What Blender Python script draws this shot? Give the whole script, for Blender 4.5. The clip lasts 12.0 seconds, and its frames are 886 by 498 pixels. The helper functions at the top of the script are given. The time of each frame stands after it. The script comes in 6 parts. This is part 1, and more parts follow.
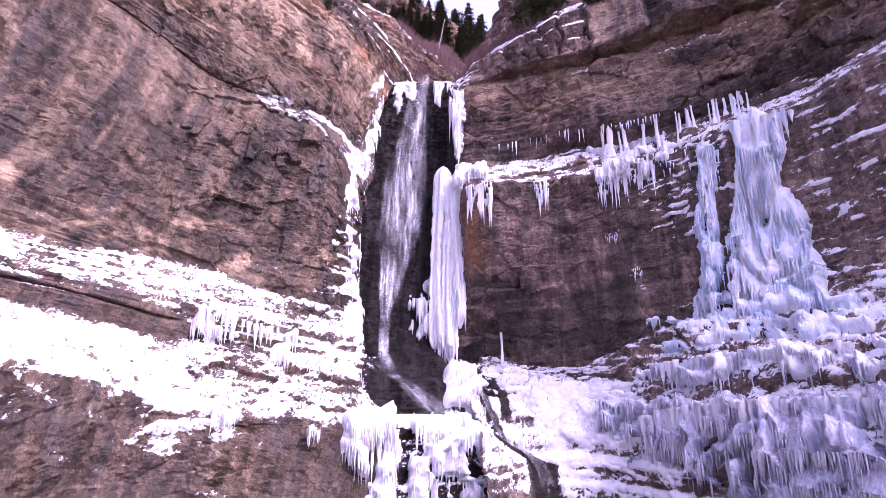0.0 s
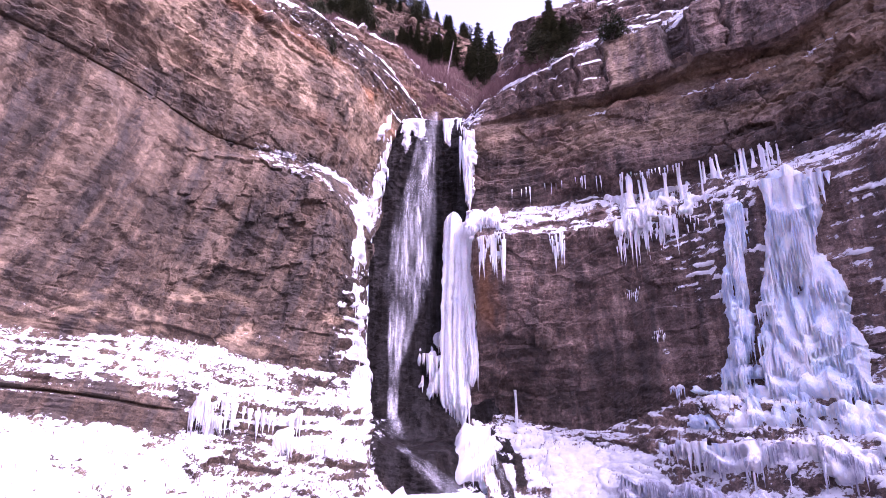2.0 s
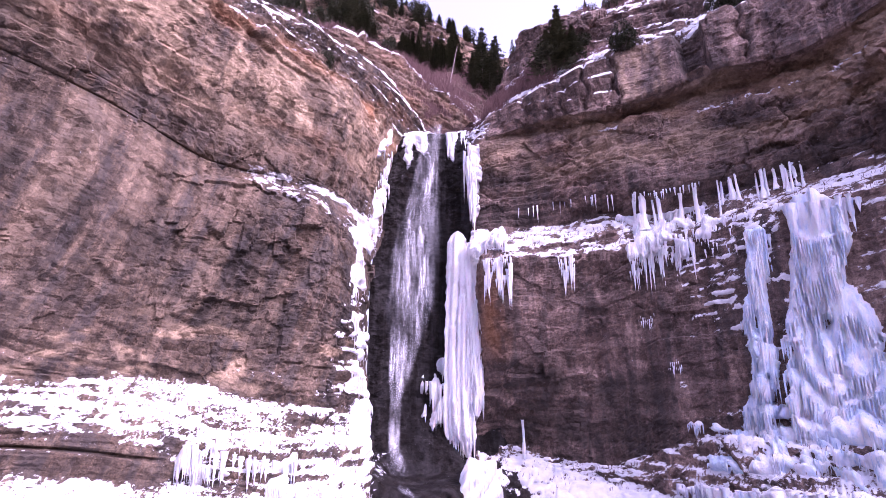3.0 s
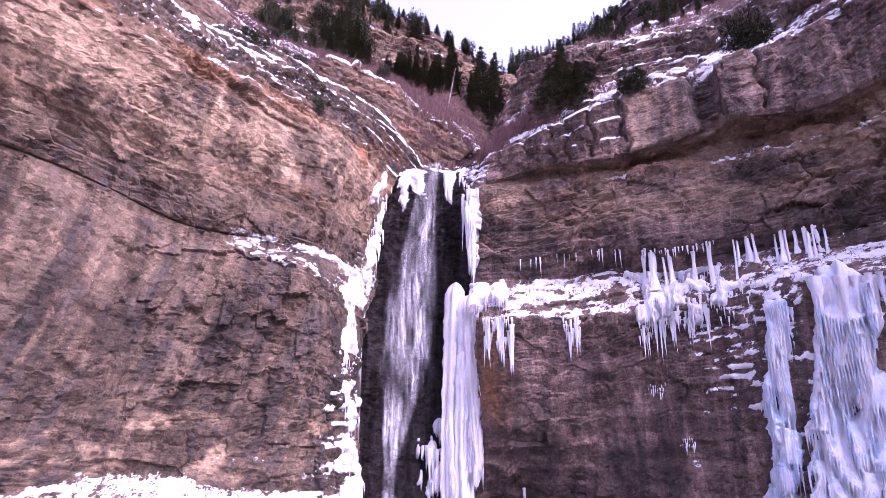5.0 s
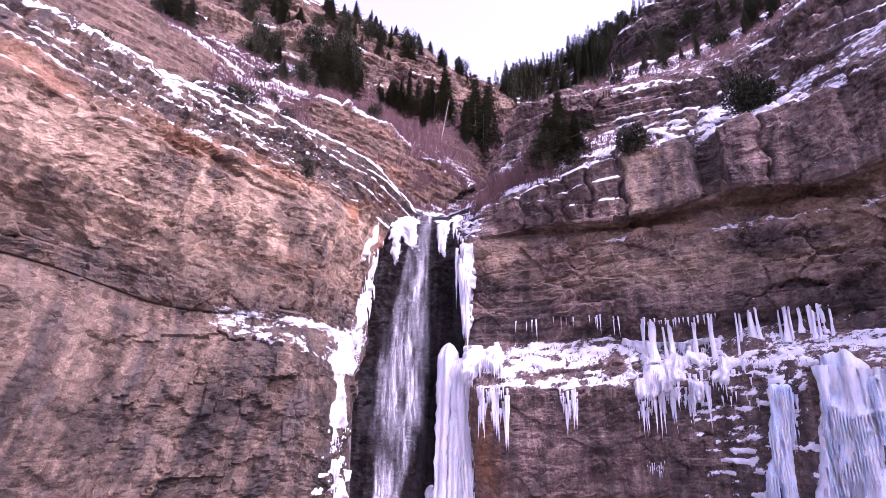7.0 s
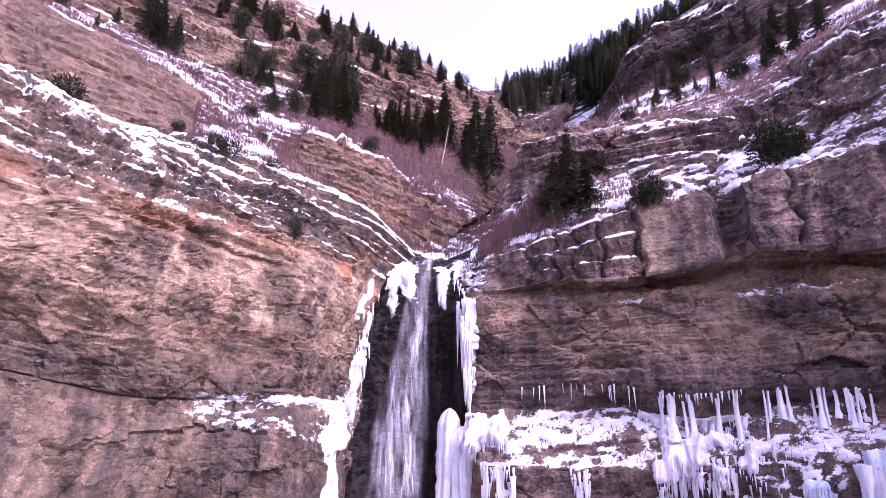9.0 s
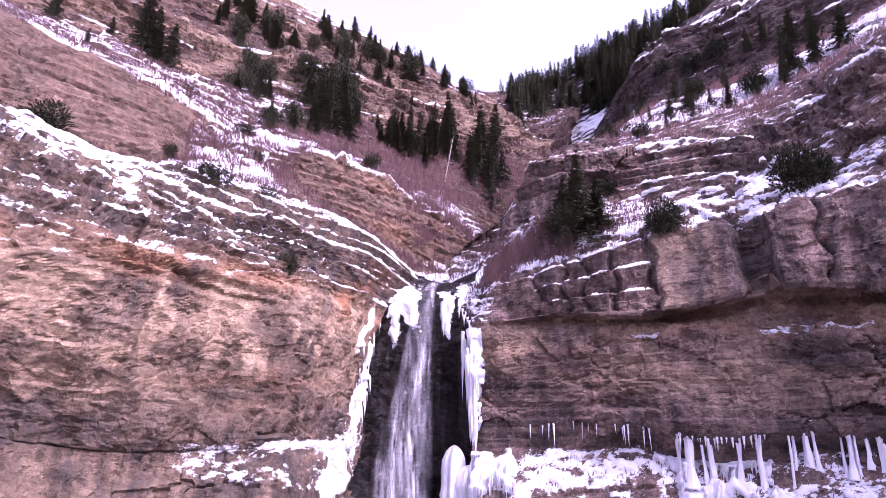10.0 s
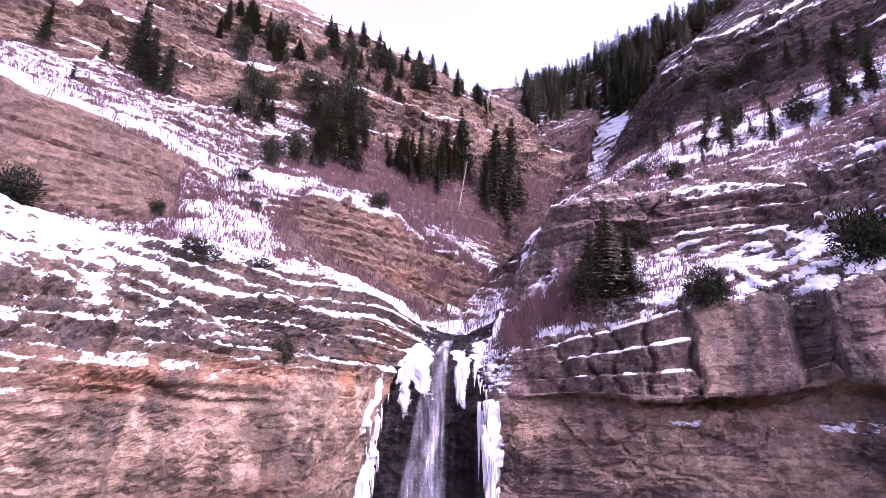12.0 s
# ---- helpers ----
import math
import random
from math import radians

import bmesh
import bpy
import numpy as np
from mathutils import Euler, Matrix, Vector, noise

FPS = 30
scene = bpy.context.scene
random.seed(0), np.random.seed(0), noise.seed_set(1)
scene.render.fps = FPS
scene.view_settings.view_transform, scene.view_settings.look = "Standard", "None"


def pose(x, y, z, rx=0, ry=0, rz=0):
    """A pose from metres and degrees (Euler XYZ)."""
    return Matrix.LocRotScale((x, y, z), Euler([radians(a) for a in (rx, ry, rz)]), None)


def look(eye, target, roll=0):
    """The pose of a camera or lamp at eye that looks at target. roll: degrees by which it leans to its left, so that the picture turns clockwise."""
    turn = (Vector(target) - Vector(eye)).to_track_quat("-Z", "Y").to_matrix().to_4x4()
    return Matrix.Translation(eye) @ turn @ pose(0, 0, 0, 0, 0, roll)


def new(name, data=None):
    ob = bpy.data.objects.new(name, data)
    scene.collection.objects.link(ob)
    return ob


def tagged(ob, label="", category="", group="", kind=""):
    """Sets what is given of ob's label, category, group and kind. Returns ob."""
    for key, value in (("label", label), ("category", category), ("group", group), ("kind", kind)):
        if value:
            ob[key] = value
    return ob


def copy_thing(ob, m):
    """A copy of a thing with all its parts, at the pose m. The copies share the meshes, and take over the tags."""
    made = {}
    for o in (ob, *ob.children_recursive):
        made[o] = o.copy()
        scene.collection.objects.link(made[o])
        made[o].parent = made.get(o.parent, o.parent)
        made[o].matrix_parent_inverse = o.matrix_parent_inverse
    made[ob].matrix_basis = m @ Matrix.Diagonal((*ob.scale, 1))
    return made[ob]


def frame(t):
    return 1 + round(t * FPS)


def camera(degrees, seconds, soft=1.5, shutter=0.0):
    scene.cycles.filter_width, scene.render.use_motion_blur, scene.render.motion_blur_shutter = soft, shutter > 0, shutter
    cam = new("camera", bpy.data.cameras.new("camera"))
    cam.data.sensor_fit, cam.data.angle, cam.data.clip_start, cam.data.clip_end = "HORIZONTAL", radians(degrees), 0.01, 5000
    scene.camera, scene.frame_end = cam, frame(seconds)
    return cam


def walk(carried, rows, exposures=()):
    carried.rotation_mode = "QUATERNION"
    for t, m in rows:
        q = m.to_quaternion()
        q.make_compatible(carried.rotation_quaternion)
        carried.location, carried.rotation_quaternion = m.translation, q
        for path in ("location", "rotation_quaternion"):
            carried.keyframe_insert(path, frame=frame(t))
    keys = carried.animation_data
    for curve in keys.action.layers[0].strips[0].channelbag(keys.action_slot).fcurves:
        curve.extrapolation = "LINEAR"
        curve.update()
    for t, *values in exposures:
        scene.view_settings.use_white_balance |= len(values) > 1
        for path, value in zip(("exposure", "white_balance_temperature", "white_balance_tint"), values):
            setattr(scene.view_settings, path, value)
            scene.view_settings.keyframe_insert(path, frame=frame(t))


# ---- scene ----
cam = camera(79.3, 12.0, 0.8)
METRES, EYE, TILT, LEAN, TURN = 36.0, 8.0, 17.3, 0.0, 0.0
ROWS = [
    (0.0, 0.0, 0.0, 0.0, 0.0, 0.0, -0.0),
    (0.5, -0.0004, 0.0116, 0.0328, 0.27, -0.1, 0.08),
    (1.0, -0.0011, 0.0232, 0.068, 0.51, -0.22, 0.14),
    (1.5, -0.0029, 0.036, 0.1053, 0.75, -0.36, 0.21),
    (2.0, -0.0054, 0.0594, 0.1421, 0.92, -0.45, 0.27),
    (2.5, -0.0064, 0.0901, 0.1735, 1.12, -0.56, 0.35),
    (3.0, -0.0077, 0.1207, 0.2005, 1.22, -0.65, 0.39),
    (5.0, -0.0068, 0.1988, 0.3389, 1.0, -1.23, 0.3),
    (5.5, -0.0064, 0.2077, 0.3756, 0.81, -1.31, 0.21),
    (6.0, -0.0084, 0.2178, 0.4126, 0.51, -1.39, 0.16),
    (6.5, -0.009, 0.2287, 0.4496, 0.3, -1.52, 0.09),
    (7.0, -0.0104, 0.243, 0.4863, 0.13, -1.61, 0.02),
    (9.0, -0.014, 0.3403, 0.6168, -0.0, -1.95, -0.02),
    (9.5, -0.0132, 0.3689, 0.6489, 0.02, -2.09, -0.03),
    (10.0, -0.0128, 0.3988, 0.6833, 0.47, -2.32, 0.14),
    (10.5, -0.0118, 0.4304, 0.7195, 1.06, -2.66, 0.32),
    (11.0, -0.0113, 0.4626, 0.7571, 1.74, -3.02, 0.5),
    (11.5, -0.011, 0.4944, 0.7957, 1.87, -3.43, 0.57),
    (12.0, -0.0111, 0.5185, 0.8356, 1.99, -3.83, 0.58),
]
LOOK = (1.07, 5650, 60)
walk(cam, [(t, pose(0, 0, EYE, TILT, LEAN, TURN) @ pose(METRES * x, METRES * y, METRES * z, 90 + pitch, roll, yaw)) for t, x, y, z, yaw, pitch, roll in ROWS], [(0.0, *LOOK), (12.0, *LOOK)])

# ---------------------------------------------------------------- world and light
world = bpy.data.worlds.new("winter_sky")
scene.world = world
world.use_nodes = True
wt = world.node_tree
sky = wt.nodes.new("ShaderNodeTexSky")
sky.sky_type = "NISHITA"
sky.sun_disc = False
sky.sun_elevation = radians(42)
sky.sun_rotation = radians(124)
sky.air_density, sky.dust_density, sky.ozone_density = 1.0, 6.0, 1.0
pale = wt.nodes.new("ShaderNodeHueSaturation")
pale.inputs["Saturation"].default_value = 0.5
wt.links.new(sky.outputs[0], pale.inputs["Color"])
back = wt.nodes["Background"]
back.inputs["Strength"].default_value = 0.275
wt.links.new(pale.outputs[0], back.inputs["Color"])

sun = new("sun", bpy.data.lights.new("sun", "SUN"))
sun.data.energy, sun.data.angle, sun.data.color = 0.42, radians(20), (1.0, 0.9, 0.77)
sun.matrix_world = look((48, -32, 52), (0, 0, 0))

# ---------------------------------------------------------------- noise
def hashed(i, j, k, seed=0):
    """A random number from 0 to 1 for each whole-numbered cell."""
    h = (i.astype(np.int64) * 374761393 + j.astype(np.int64) * 668265263 + k.astype(np.int64) * 2147483647 + seed * 144665) & 0xFFFFFFFF
    h = ((h ^ (h >> 13)) * 1274126177) & 0xFFFFFFFF
    h = ((h ^ (h >> 16)) * 2246822519) & 0xFFFFFFFF
    return ((h ^ (h >> 15)) & 0xFFFFFF) / 16777215.0


def grain(p, size, seed=0):
    """Smooth noise from -1 to 1 with lumps of that size (a number, or one for each axis)."""
    q = p / np.asarray(size, float)
    c = np.floor(q)
    f = q - c
    f = f * f * (3 - 2 * f)
    c = c.astype(np.int64)
    out = 0
    for a in (0, 1):
        for b in (0, 1):
            for d in (0, 1):
                w = (f[..., 0] if a else 1 - f[..., 0]) * (f[..., 1] if b else 1 - f[..., 1]) * (f[..., 2] if d else 1 - f[..., 2])
                out = out + w * hashed(c[..., 0] + a, c[..., 1] + b, c[..., 2] + d, seed)
    return out * 2 - 1


def rough(p, size, octaves=4, seed=0):
    size = np.asarray(size, float)
    return sum(grain(p, size / 2 ** n, seed + 17 * n) / 2 ** n for n in range(octaves))


def plates(p, size, depth, tilt, seed):
    """Broken rock: cells of that size, each pushed out or in and tipped by chance, with open joints between them."""
    size = np.asarray(size, float)
    q = p / size
    c = np.floor(q).astype(np.int64)
    best, second = np.full(q.shape[:-1], 9.0), np.full(q.shape[:-1], 9.0)
    out = np.zeros(q.shape[:-1])
    for a in (-1, 0, 1):
        for b in (-1, 0, 1):
            for d in (-1, 0, 1):
                i, j, k = c[..., 0] + a, c[..., 1] + b, c[..., 2] + d
                r = [hashed(i, j, k, seed + 100 * n) for n in range(3)]
                away = [q[..., n] - ((i, j, k)[n] + 0.15 + 0.7 * r[n]) for n in range(3)]
                dist = np.sqrt(away[0] ** 2 + away[1] ** 2 + away[2] ** 2)
                near = dist < best
                second = np.where(near, best, np.minimum(second, dist))
                h = (r[0] * 7.31 + r[1] * 3.77 + r[2]) % 1.0
                value = depth * (h - 0.5) + tilt * size[0] * ((r[1] - 0.5) * away[0] + (r[2] - 0.3) * away[2])
                out = np.where(near, value, out)
                best = np.where(near, dist, best)
    return out - 0.14 * depth * np.clip(1 - (second - best) / 0.06, 0, 1)


# ---------------------------------------------------------------- materials
def shader(name, roughness=0.9, specular=0.3):
    m = bpy.data.materials.new(name)
    m.use_nodes = True
    b = m.node_tree.nodes["Principled BSDF"]
    b.inputs["Roughness"].default_value = roughness
    b.inputs["Specular IOR Level"].default_value = specular
    return m, m.node_tree, b


def place(tree, scale=(1, 1, 1), turn=(0, 0, 0)):
    """The place in the world, turned first and then scaled."""
    g = tree.nodes.new("ShaderNodeNewGeometry")
    mp = tree.nodes.new("ShaderNodeMapping")
    mp.vector_type = "TEXTURE"
    mp.inputs["Scale"].default_value = [1 / c for c in scale]
    mp.inputs["Rotation"].default_value = turn
    tree.links.new(g.outputs["Position"], mp.inputs["Vector"])
    return mp.outputs[0]


def cloud(tree, vector, scale, detail=5, rough_=0.6, distort=0.0):
    n = tree.nodes.new("ShaderNodeTexNoise")
    n.inputs["Scale"].default_value, n.inputs["Detail"].default_value = scale, detail
    n.inputs["Roughness"].default_value, n.inputs["Distortion"].default_value = rough_, distort
    tree.links.new(vector, n.inputs["Vector"])
    return n.outputs["Fac"]


def ramp(tree, fac, stops):
    r = tree.nodes.new("ShaderNodeValToRGB")
    while len(r.color_ramp.elements) < len(stops):
        r.color_ramp.elements.new(0.5)
    for e, (at, c) in zip(r.color_ramp.elements, stops):
        e.position = at
        e.color = (*c, 1) if len(c) == 3 else c
    tree.links.new(fac, r.inputs[0])
    return r.outputs[0]


def blend(tree, fac, a, b, how="MIX"):
    n = tree.nodes.new("ShaderNodeMix")
    n.data_type, n.blend_type = "RGBA", how
    for value, slot in ((fac, n.inputs[0]), (a, n.inputs[6]), (b, n.inputs[7])):
        if isinstance(value, (int, float)):
            slot.default_value = value
        elif isinstance(value, tuple):
            slot.default_value = (*value, 1)
        else:
            tree.links.new(value, slot)
    return n.outputs[2]


def maths(tree, how, a, b=0.0, clamp=False):
    n = tree.nodes.new("ShaderNodeMath")
    n.operation, n.use_clamp = how, clamp
    for value, slot in ((a, n.inputs[0]), (b, n.inputs[1])):
        if isinstance(value, (int, float)):
            slot.default_value = value
        else:
            tree.links.new(value, slot)
    return n.outputs[0]


def attribute(tree, name):
    n = tree.nodes.new("ShaderNodeAttribute")
    n.attribute_name = name
    return n.outputs["Fac"]


def relief(tree, b, height, strength, distance):
    n = tree.nodes.new("ShaderNodeBump")
    n.inputs["Strength"].default_value, n.inputs["Distance"].default_value = strength, distance
    tree.links.new(height, n.inputs["Height"])
    tree.links.new(n.outputs[0], b.inputs["Normal"])


def facets(tree, vector, scale):
    """Broken faces of rock, angular with ragged edges: a chance value for each piece, and its height as a tipped plane."""
    wave = tree.nodes.new("ShaderNodeTexNoise")
    wave.inputs["Scale"].default_value, wave.inputs["Detail"].default_value = 2.2 * scale, 4
    tree.links.new(vector, wave.inputs["Vector"])
    bent = tree.nodes.new("ShaderNodeVectorMath")
    bent.operation = "MULTIPLY_ADD"
    bent.inputs[1].default_value = (0.55 / scale,) * 3
    tree.links.new(wave.outputs["Color"], bent.inputs[0])
    tree.links.new(vector, bent.inputs[2])
    cells = tree.nodes.new("ShaderNodeTexVoronoi")
    cells.inputs["Scale"].default_value = scale
    tree.links.new(bent.outputs[0], cells.inputs["Vector"])
    one = tree.nodes.new("ShaderNodeSeparateColor")
    tree.links.new(cells.outputs["Color"], one.inputs[0])
    away, tip, dot = (tree.nodes.new("ShaderNodeVectorMath") for _ in range(3))
    away.operation, tip.operation, dot.operation = "SUBTRACT", "SUBTRACT", "DOT_PRODUCT"
    tree.links.new(bent.outputs[0], away.inputs[0])
    tree.links.new(cells.outputs["Position"], away.inputs[1])
    tree.links.new(cells.outputs["Color"], tip.inputs[0])
    tip.inputs[1].default_value = (0.5, 0.5, 0.5)
    tree.links.new(away.outputs[0], dot.inputs[0])
    tree.links.new(tip.outputs[0], dot.inputs[1])
    return one.outputs[0], dot.outputs["Value"]


def rock_material(name, dark, mid, light, dip, streaks=0.5, lean=0.0, grainy=0.75, drips=1.0, lamina=0.8):
    """Bedded limestone: tones by bed, blotches, dark seepage streaks, rusty and fresh pale patches, flecks of dry snow."""
    m, t, b = shader(name, 0.88, 0.25)
    dark = tuple(0.6 * c + 0.4 * d for c, d in zip(dark, mid))
    dark, mid, light = (tuple(0.8 * c for c in tone) for tone in (dark, mid, light))
    beds = place(t, (0.16, 0.16, 1.3), (0, dip, 0))
    here = place(t)
    fall = place(t, (1.1, 1.1, 0.11), (0, lean, 0))
    c1 = ramp(t, cloud(t, here, 0.28, 9, 0.7), [(0.34, dark), (0.5, mid), (0.66, light)])
    c2 = ramp(t, cloud(t, beds, 1.0, 8, 0.75, 0.8), [(0.36, dark), (0.52, mid), (0.64, light)])
    c3 = ramp(t, cloud(t, fall, 1.3, 7, 0.72, 0.5), [(0.4, dark), (0.5, mid), (0.6, light)])
    col = blend(t, 0.5 * drips, blend(t, 0.55 * lamina, c1, c2), c3)
    fine = cloud(t, here, 4.0, 10, 0.8)
    col = blend(t, grainy, col, ramp(t, fine, [(0.36, (0.24, 0.24, 0.24)), (0.5, (0.5, 0.5, 0.5)), (0.64, (0.76, 0.75, 0.74))]), "OVERLAY")
    wide = cloud(t, place(t, (0.42, 0.42, 0.06), (0, lean, 0)), 1.0, 6, 0.7, 0.4)
    col = blend(t, 0.55 * drips, col, ramp(t, wide, [(0.38, (0.2, 0.2, 0.21)), (0.5, (0.5, 0.49, 0.48)), (0.62, (0.8, 0.78, 0.76))]), "OVERLAY")
    crisp = cloud(t, place(t, (1, 1, 1.5), (0, dip, 0)), 11.0, 8, 0.85, 0.3)
    col = blend(t, 0.5, col, ramp(t, crisp, [(0.4, (0.1, 0.09, 0.09)), (0.5, (0.5, 0.5, 0.5)), (0.6, (0.92, 0.9, 0.88))]), "OVERLAY")
    (big, plane), (small, chip) = facets(t, place(t, (1, 1, 1.6), (0, dip, 0)), 0.8), facets(t, place(t, (1, 1, 1.4), (0, dip, 0)), 2.6)
    for tone, share in ((big, 0.25), (small, 0.35)):
        col = blend(t, share, col, ramp(t, tone, [(0.05, (0.2, 0.195, 0.19)), (0.5, (0.48, 0.48, 0.48)), (0.95, (0.78, 0.77, 0.76))]), "OVERLAY")
    split = t.nodes.new("ShaderNodeTexVoronoi")
    split.feature = "DISTANCE_TO_EDGE"
    split.inputs["Scale"].default_value = 0.9
    bent = t.nodes.new("ShaderNodeVectorMath")
    bent.operation = "MULTIPLY_ADD"
    wave = t.nodes.new("ShaderNodeTexNoise")
    wave.inputs["Scale"].default_value, wave.inputs["Detail"].default_value = 1.3, 5
    t.links.new(here, wave.inputs["Vector"])
    t.links.new(wave.outputs["Color"], bent.inputs[0])
    bent.inputs[1].default_value = (0.9, 0.9, 0.9)
    t.links.new(place(t, (1, 1, 1.7), (0, dip, 0)), bent.inputs[2])
    t.links.new(bent.outputs[0], split.inputs["Vector"])
    crack = ramp(t, split.outputs["Distance"], [(0.0, (1, 1, 1)), (0.014, (0, 0, 0))])
    crack = maths(t, "MULTIPLY", crack, ramp(t, cloud(t, here, 0.35, 4, 0.6), [(0.48, (0, 0, 0)), (0.62, (0.7, 0.7, 0.7))]))
    col = blend(t, crack, col, tuple(0.55 * c for c in dark))
    seep = ramp(t, cloud(t, fall, 0.9, 5, 0.6, 0.3), [(0.48, (0, 0, 0)), (0.6, (1, 1, 1))])
    col = blend(t, maths(t, "MULTIPLY", seep, streaks), col, (0.045, 0.042, 0.042))
    # darkens seeps, creek runs, and the shade painted into recesses
    col = blend(t, maths(t, "MULTIPLY", attribute(t, "wet_shade"), 0.9), col, (0.018, 0.016, 0.014))
    col = blend(t, attribute(t, "rust"), col, ramp(t, fine, [(0.3, (0.16, 0.075, 0.035)), (0.7, (0.36, 0.19, 0.1))]))
    col = blend(t, attribute(t, "scar"), col, blend(t, 0.7, ramp(t, fine, [(0.3, (0.16, 0.115, 0.074)), (0.5, (0.29, 0.213, 0.142)), (0.7, (0.44, 0.335, 0.232))]), ramp(t, small, [(0.0, (0.3, 0.29, 0.28)), (1.0, (0.7, 0.69, 0.68))]), "OVERLAY"))
    flecks = maths(t, "MULTIPLY", maths(t, "SUBTRACT", cloud(t, place(t, (1, 1, 2.2), (0, dip, 0)), 3.2, 8, 0.8, 0.4), 0.5), 3.0)
    frost = ramp(t, maths(t, "ADD", attribute(t, "frost"), flecks), [(0.47, (0, 0, 0)), (0.56, (1, 1, 1))])
    col = blend(t, frost, col, ramp(t, fine, [(0.3, (0.5, 0.51, 0.56)), (0.6, (0.72, 0.735, 0.77))]))
    t.links.new(col, b.inputs["Base Color"])
    h = maths(t, "ADD", cloud(t, here, 2.2, 9, 0.7), maths(t, "MULTIPLY", cloud(t, place(t, (0.5, 0.5, 4.5), (0, dip, 0)), 1.2, 6, 0.65), lamina))
    h = maths(t, "SUBTRACT", maths(t, "ADD", h, maths(t, "MULTIPLY", crisp, 0.3)), maths(t, "MULTIPLY", crack, 0.5))
    h = maths(t, "ADD", h, maths(t, "ADD", maths(t, "MULTIPLY", plane, 5.5), maths(t, "MULTIPLY", chip, 6.5)))
    relief(t, b, h, 1.0, 0.11)
    return m


ROCK_LEFT = rock_material("limestone_warm", (0.045, 0.035, 0.029), (0.108, 0.079, 0.057), (0.215, 0.163, 0.119), 0.2, 0.6, 0.35, 0.6, 1.0, 0.25)
ROCK_RIGHT = rock_material("limestone_grey", (0.07, 0.052, 0.047), (0.18, 0.129, 0.109), (0.35, 0.259, 0.219), -0.05, 0.5, 0.0, 0.75, 1.0, 0.4)
# dark brushy rock; the high cliff's weak light is also put into its tones
ROCK_UPPER = rock_material("limestone_dark_underlit", (0.028, 0.021, 0.019), (0.07, 0.049, 0.042), (0.15, 0.107, 0.088), 0.12, 0.3, 0.0, 0.75, 0.5)
ROCK_HILL = rock_material("limestone_hill", (0.046, 0.031, 0.025), (0.105, 0.069, 0.051), (0.2, 0.138, 0.103), 0.15, 0.2, 0.0, 0.75, 0.5, 0.5)
# wet rock; the deep chute's darkness is put into these near-black, dull tones
ROCK_WET_DARK = rock_material("limestone_wet_dark", (0.005, 0.004, 0.004), (0.013, 0.011, 0.01), (0.03, 0.025, 0.022), 0.0, 0.5, 0.0, 0.6, 1.0, 0.1)
ROCK_WET_DARK.node_tree.nodes["Principled BSDF"].inputs["Roughness"].default_value = 0.7
ROCK_WET_DARK.node_tree.nodes["Principled BSDF"].inputs["Specular IOR Level"].default_value = 0.12


def snow_material():
    m, t, b = shader("snow", 0.75, 0.2)
    here = place(t)
    t.links.new(ramp(t, cloud(t, here, 1.2, 6, 0.65), [(0.35, (0.58, 0.595, 0.64)), (0.6, (0.74, 0.755, 0.79))]), b.inputs["Base Color"])
    relief(t, b, cloud(t, here, 5, 7, 0.65), 0.6, 0.12)
    return m


SNOW = snow_material()


def ice_material(name, shade, clear):
    """Cascade ice: milky white to blue-grey, with glassy bumps."""
    m, t, b = shader(name, 0.28, 0.5)
    here = place(t, (1, 1, 0.35))
    hung = place(t, (1, 1, 0.16))
    g = t.nodes.new("ShaderNodeNewGeometry")
    f = maths(t, "ADD", maths(t, "MULTIPLY", cloud(t, here, 0.9, 6, 0.65), 0.5), maths(t, "MULTIPLY", cloud(t, hung, 4.2, 7, 0.75), 0.5))
    f = maths(t, "ADD", f, maths(t, "MULTIPLY", maths(t, "SUBTRACT", g.outputs["Random Per Island"], 0.5), 0.14))
    t.links.new(ramp(t, f, [(0.37, clear), (0.47, shade), (0.57, (0.84, 0.86, 0.92))]), b.inputs["Base Color"])
    b.inputs["Subsurface Weight"].default_value = 0.2
    b.inputs["Subsurface Radius"].default_value = (0.1, 0.16, 0.25)
    relief(t, b, maths(t, "ADD", cloud(t, here, 4, 7, 0.7), cloud(t, hung, 6.0, 6, 0.75)), 0.9, 0.14)
    return m


ICE = ice_material("ice_white", (0.8, 0.81, 0.86), (0.58, 0.59, 0.65))
ICE_BLUE = ice_material("ice_blue", (0.65, 0.77, 0.94), (0.38, 0.51, 0.72))
ICE_GREY = ice_material("ice_grey", (0.52, 0.54, 0.68), (0.28, 0.28, 0.35))


def water_material(name="falling_water", turn=0.0):
    """Falling water: white streaks with clear gaps between."""
    m, t, b = shader(name, 0.4, 0.3)
    b.inputs["Base Color"].default_value = (0.82, 0.84, 0.9, 1)
    fine = cloud(t, place(t, (1.0, 0.5, 0.1), (0, turn, 0)), 3.6, 7, 0.7, 0.5)
    broad = cloud(t, place(t, (1.0, 1.0, 0.22)), 0.8, 3, 0.5, 0.4)
    a = maths(t, "MULTIPLY", ramp(t, fine, [(0.42, (0.02, 0.02, 0.02)), (0.68, (0.8, 0.8, 0.8))]), ramp(t, broad, [(0.42, (0.08, 0.08, 0.08)), (0.66, (0.9, 0.9, 0.9))]))
    a = maths(t, "MULTIPLY", a, attribute(t, "veil"), True)
    t.links.new(a, b.inputs["Alpha"])
    return m


WATER = water_material()
WATER_SLIDE = water_material("sliding_water", -0.9)


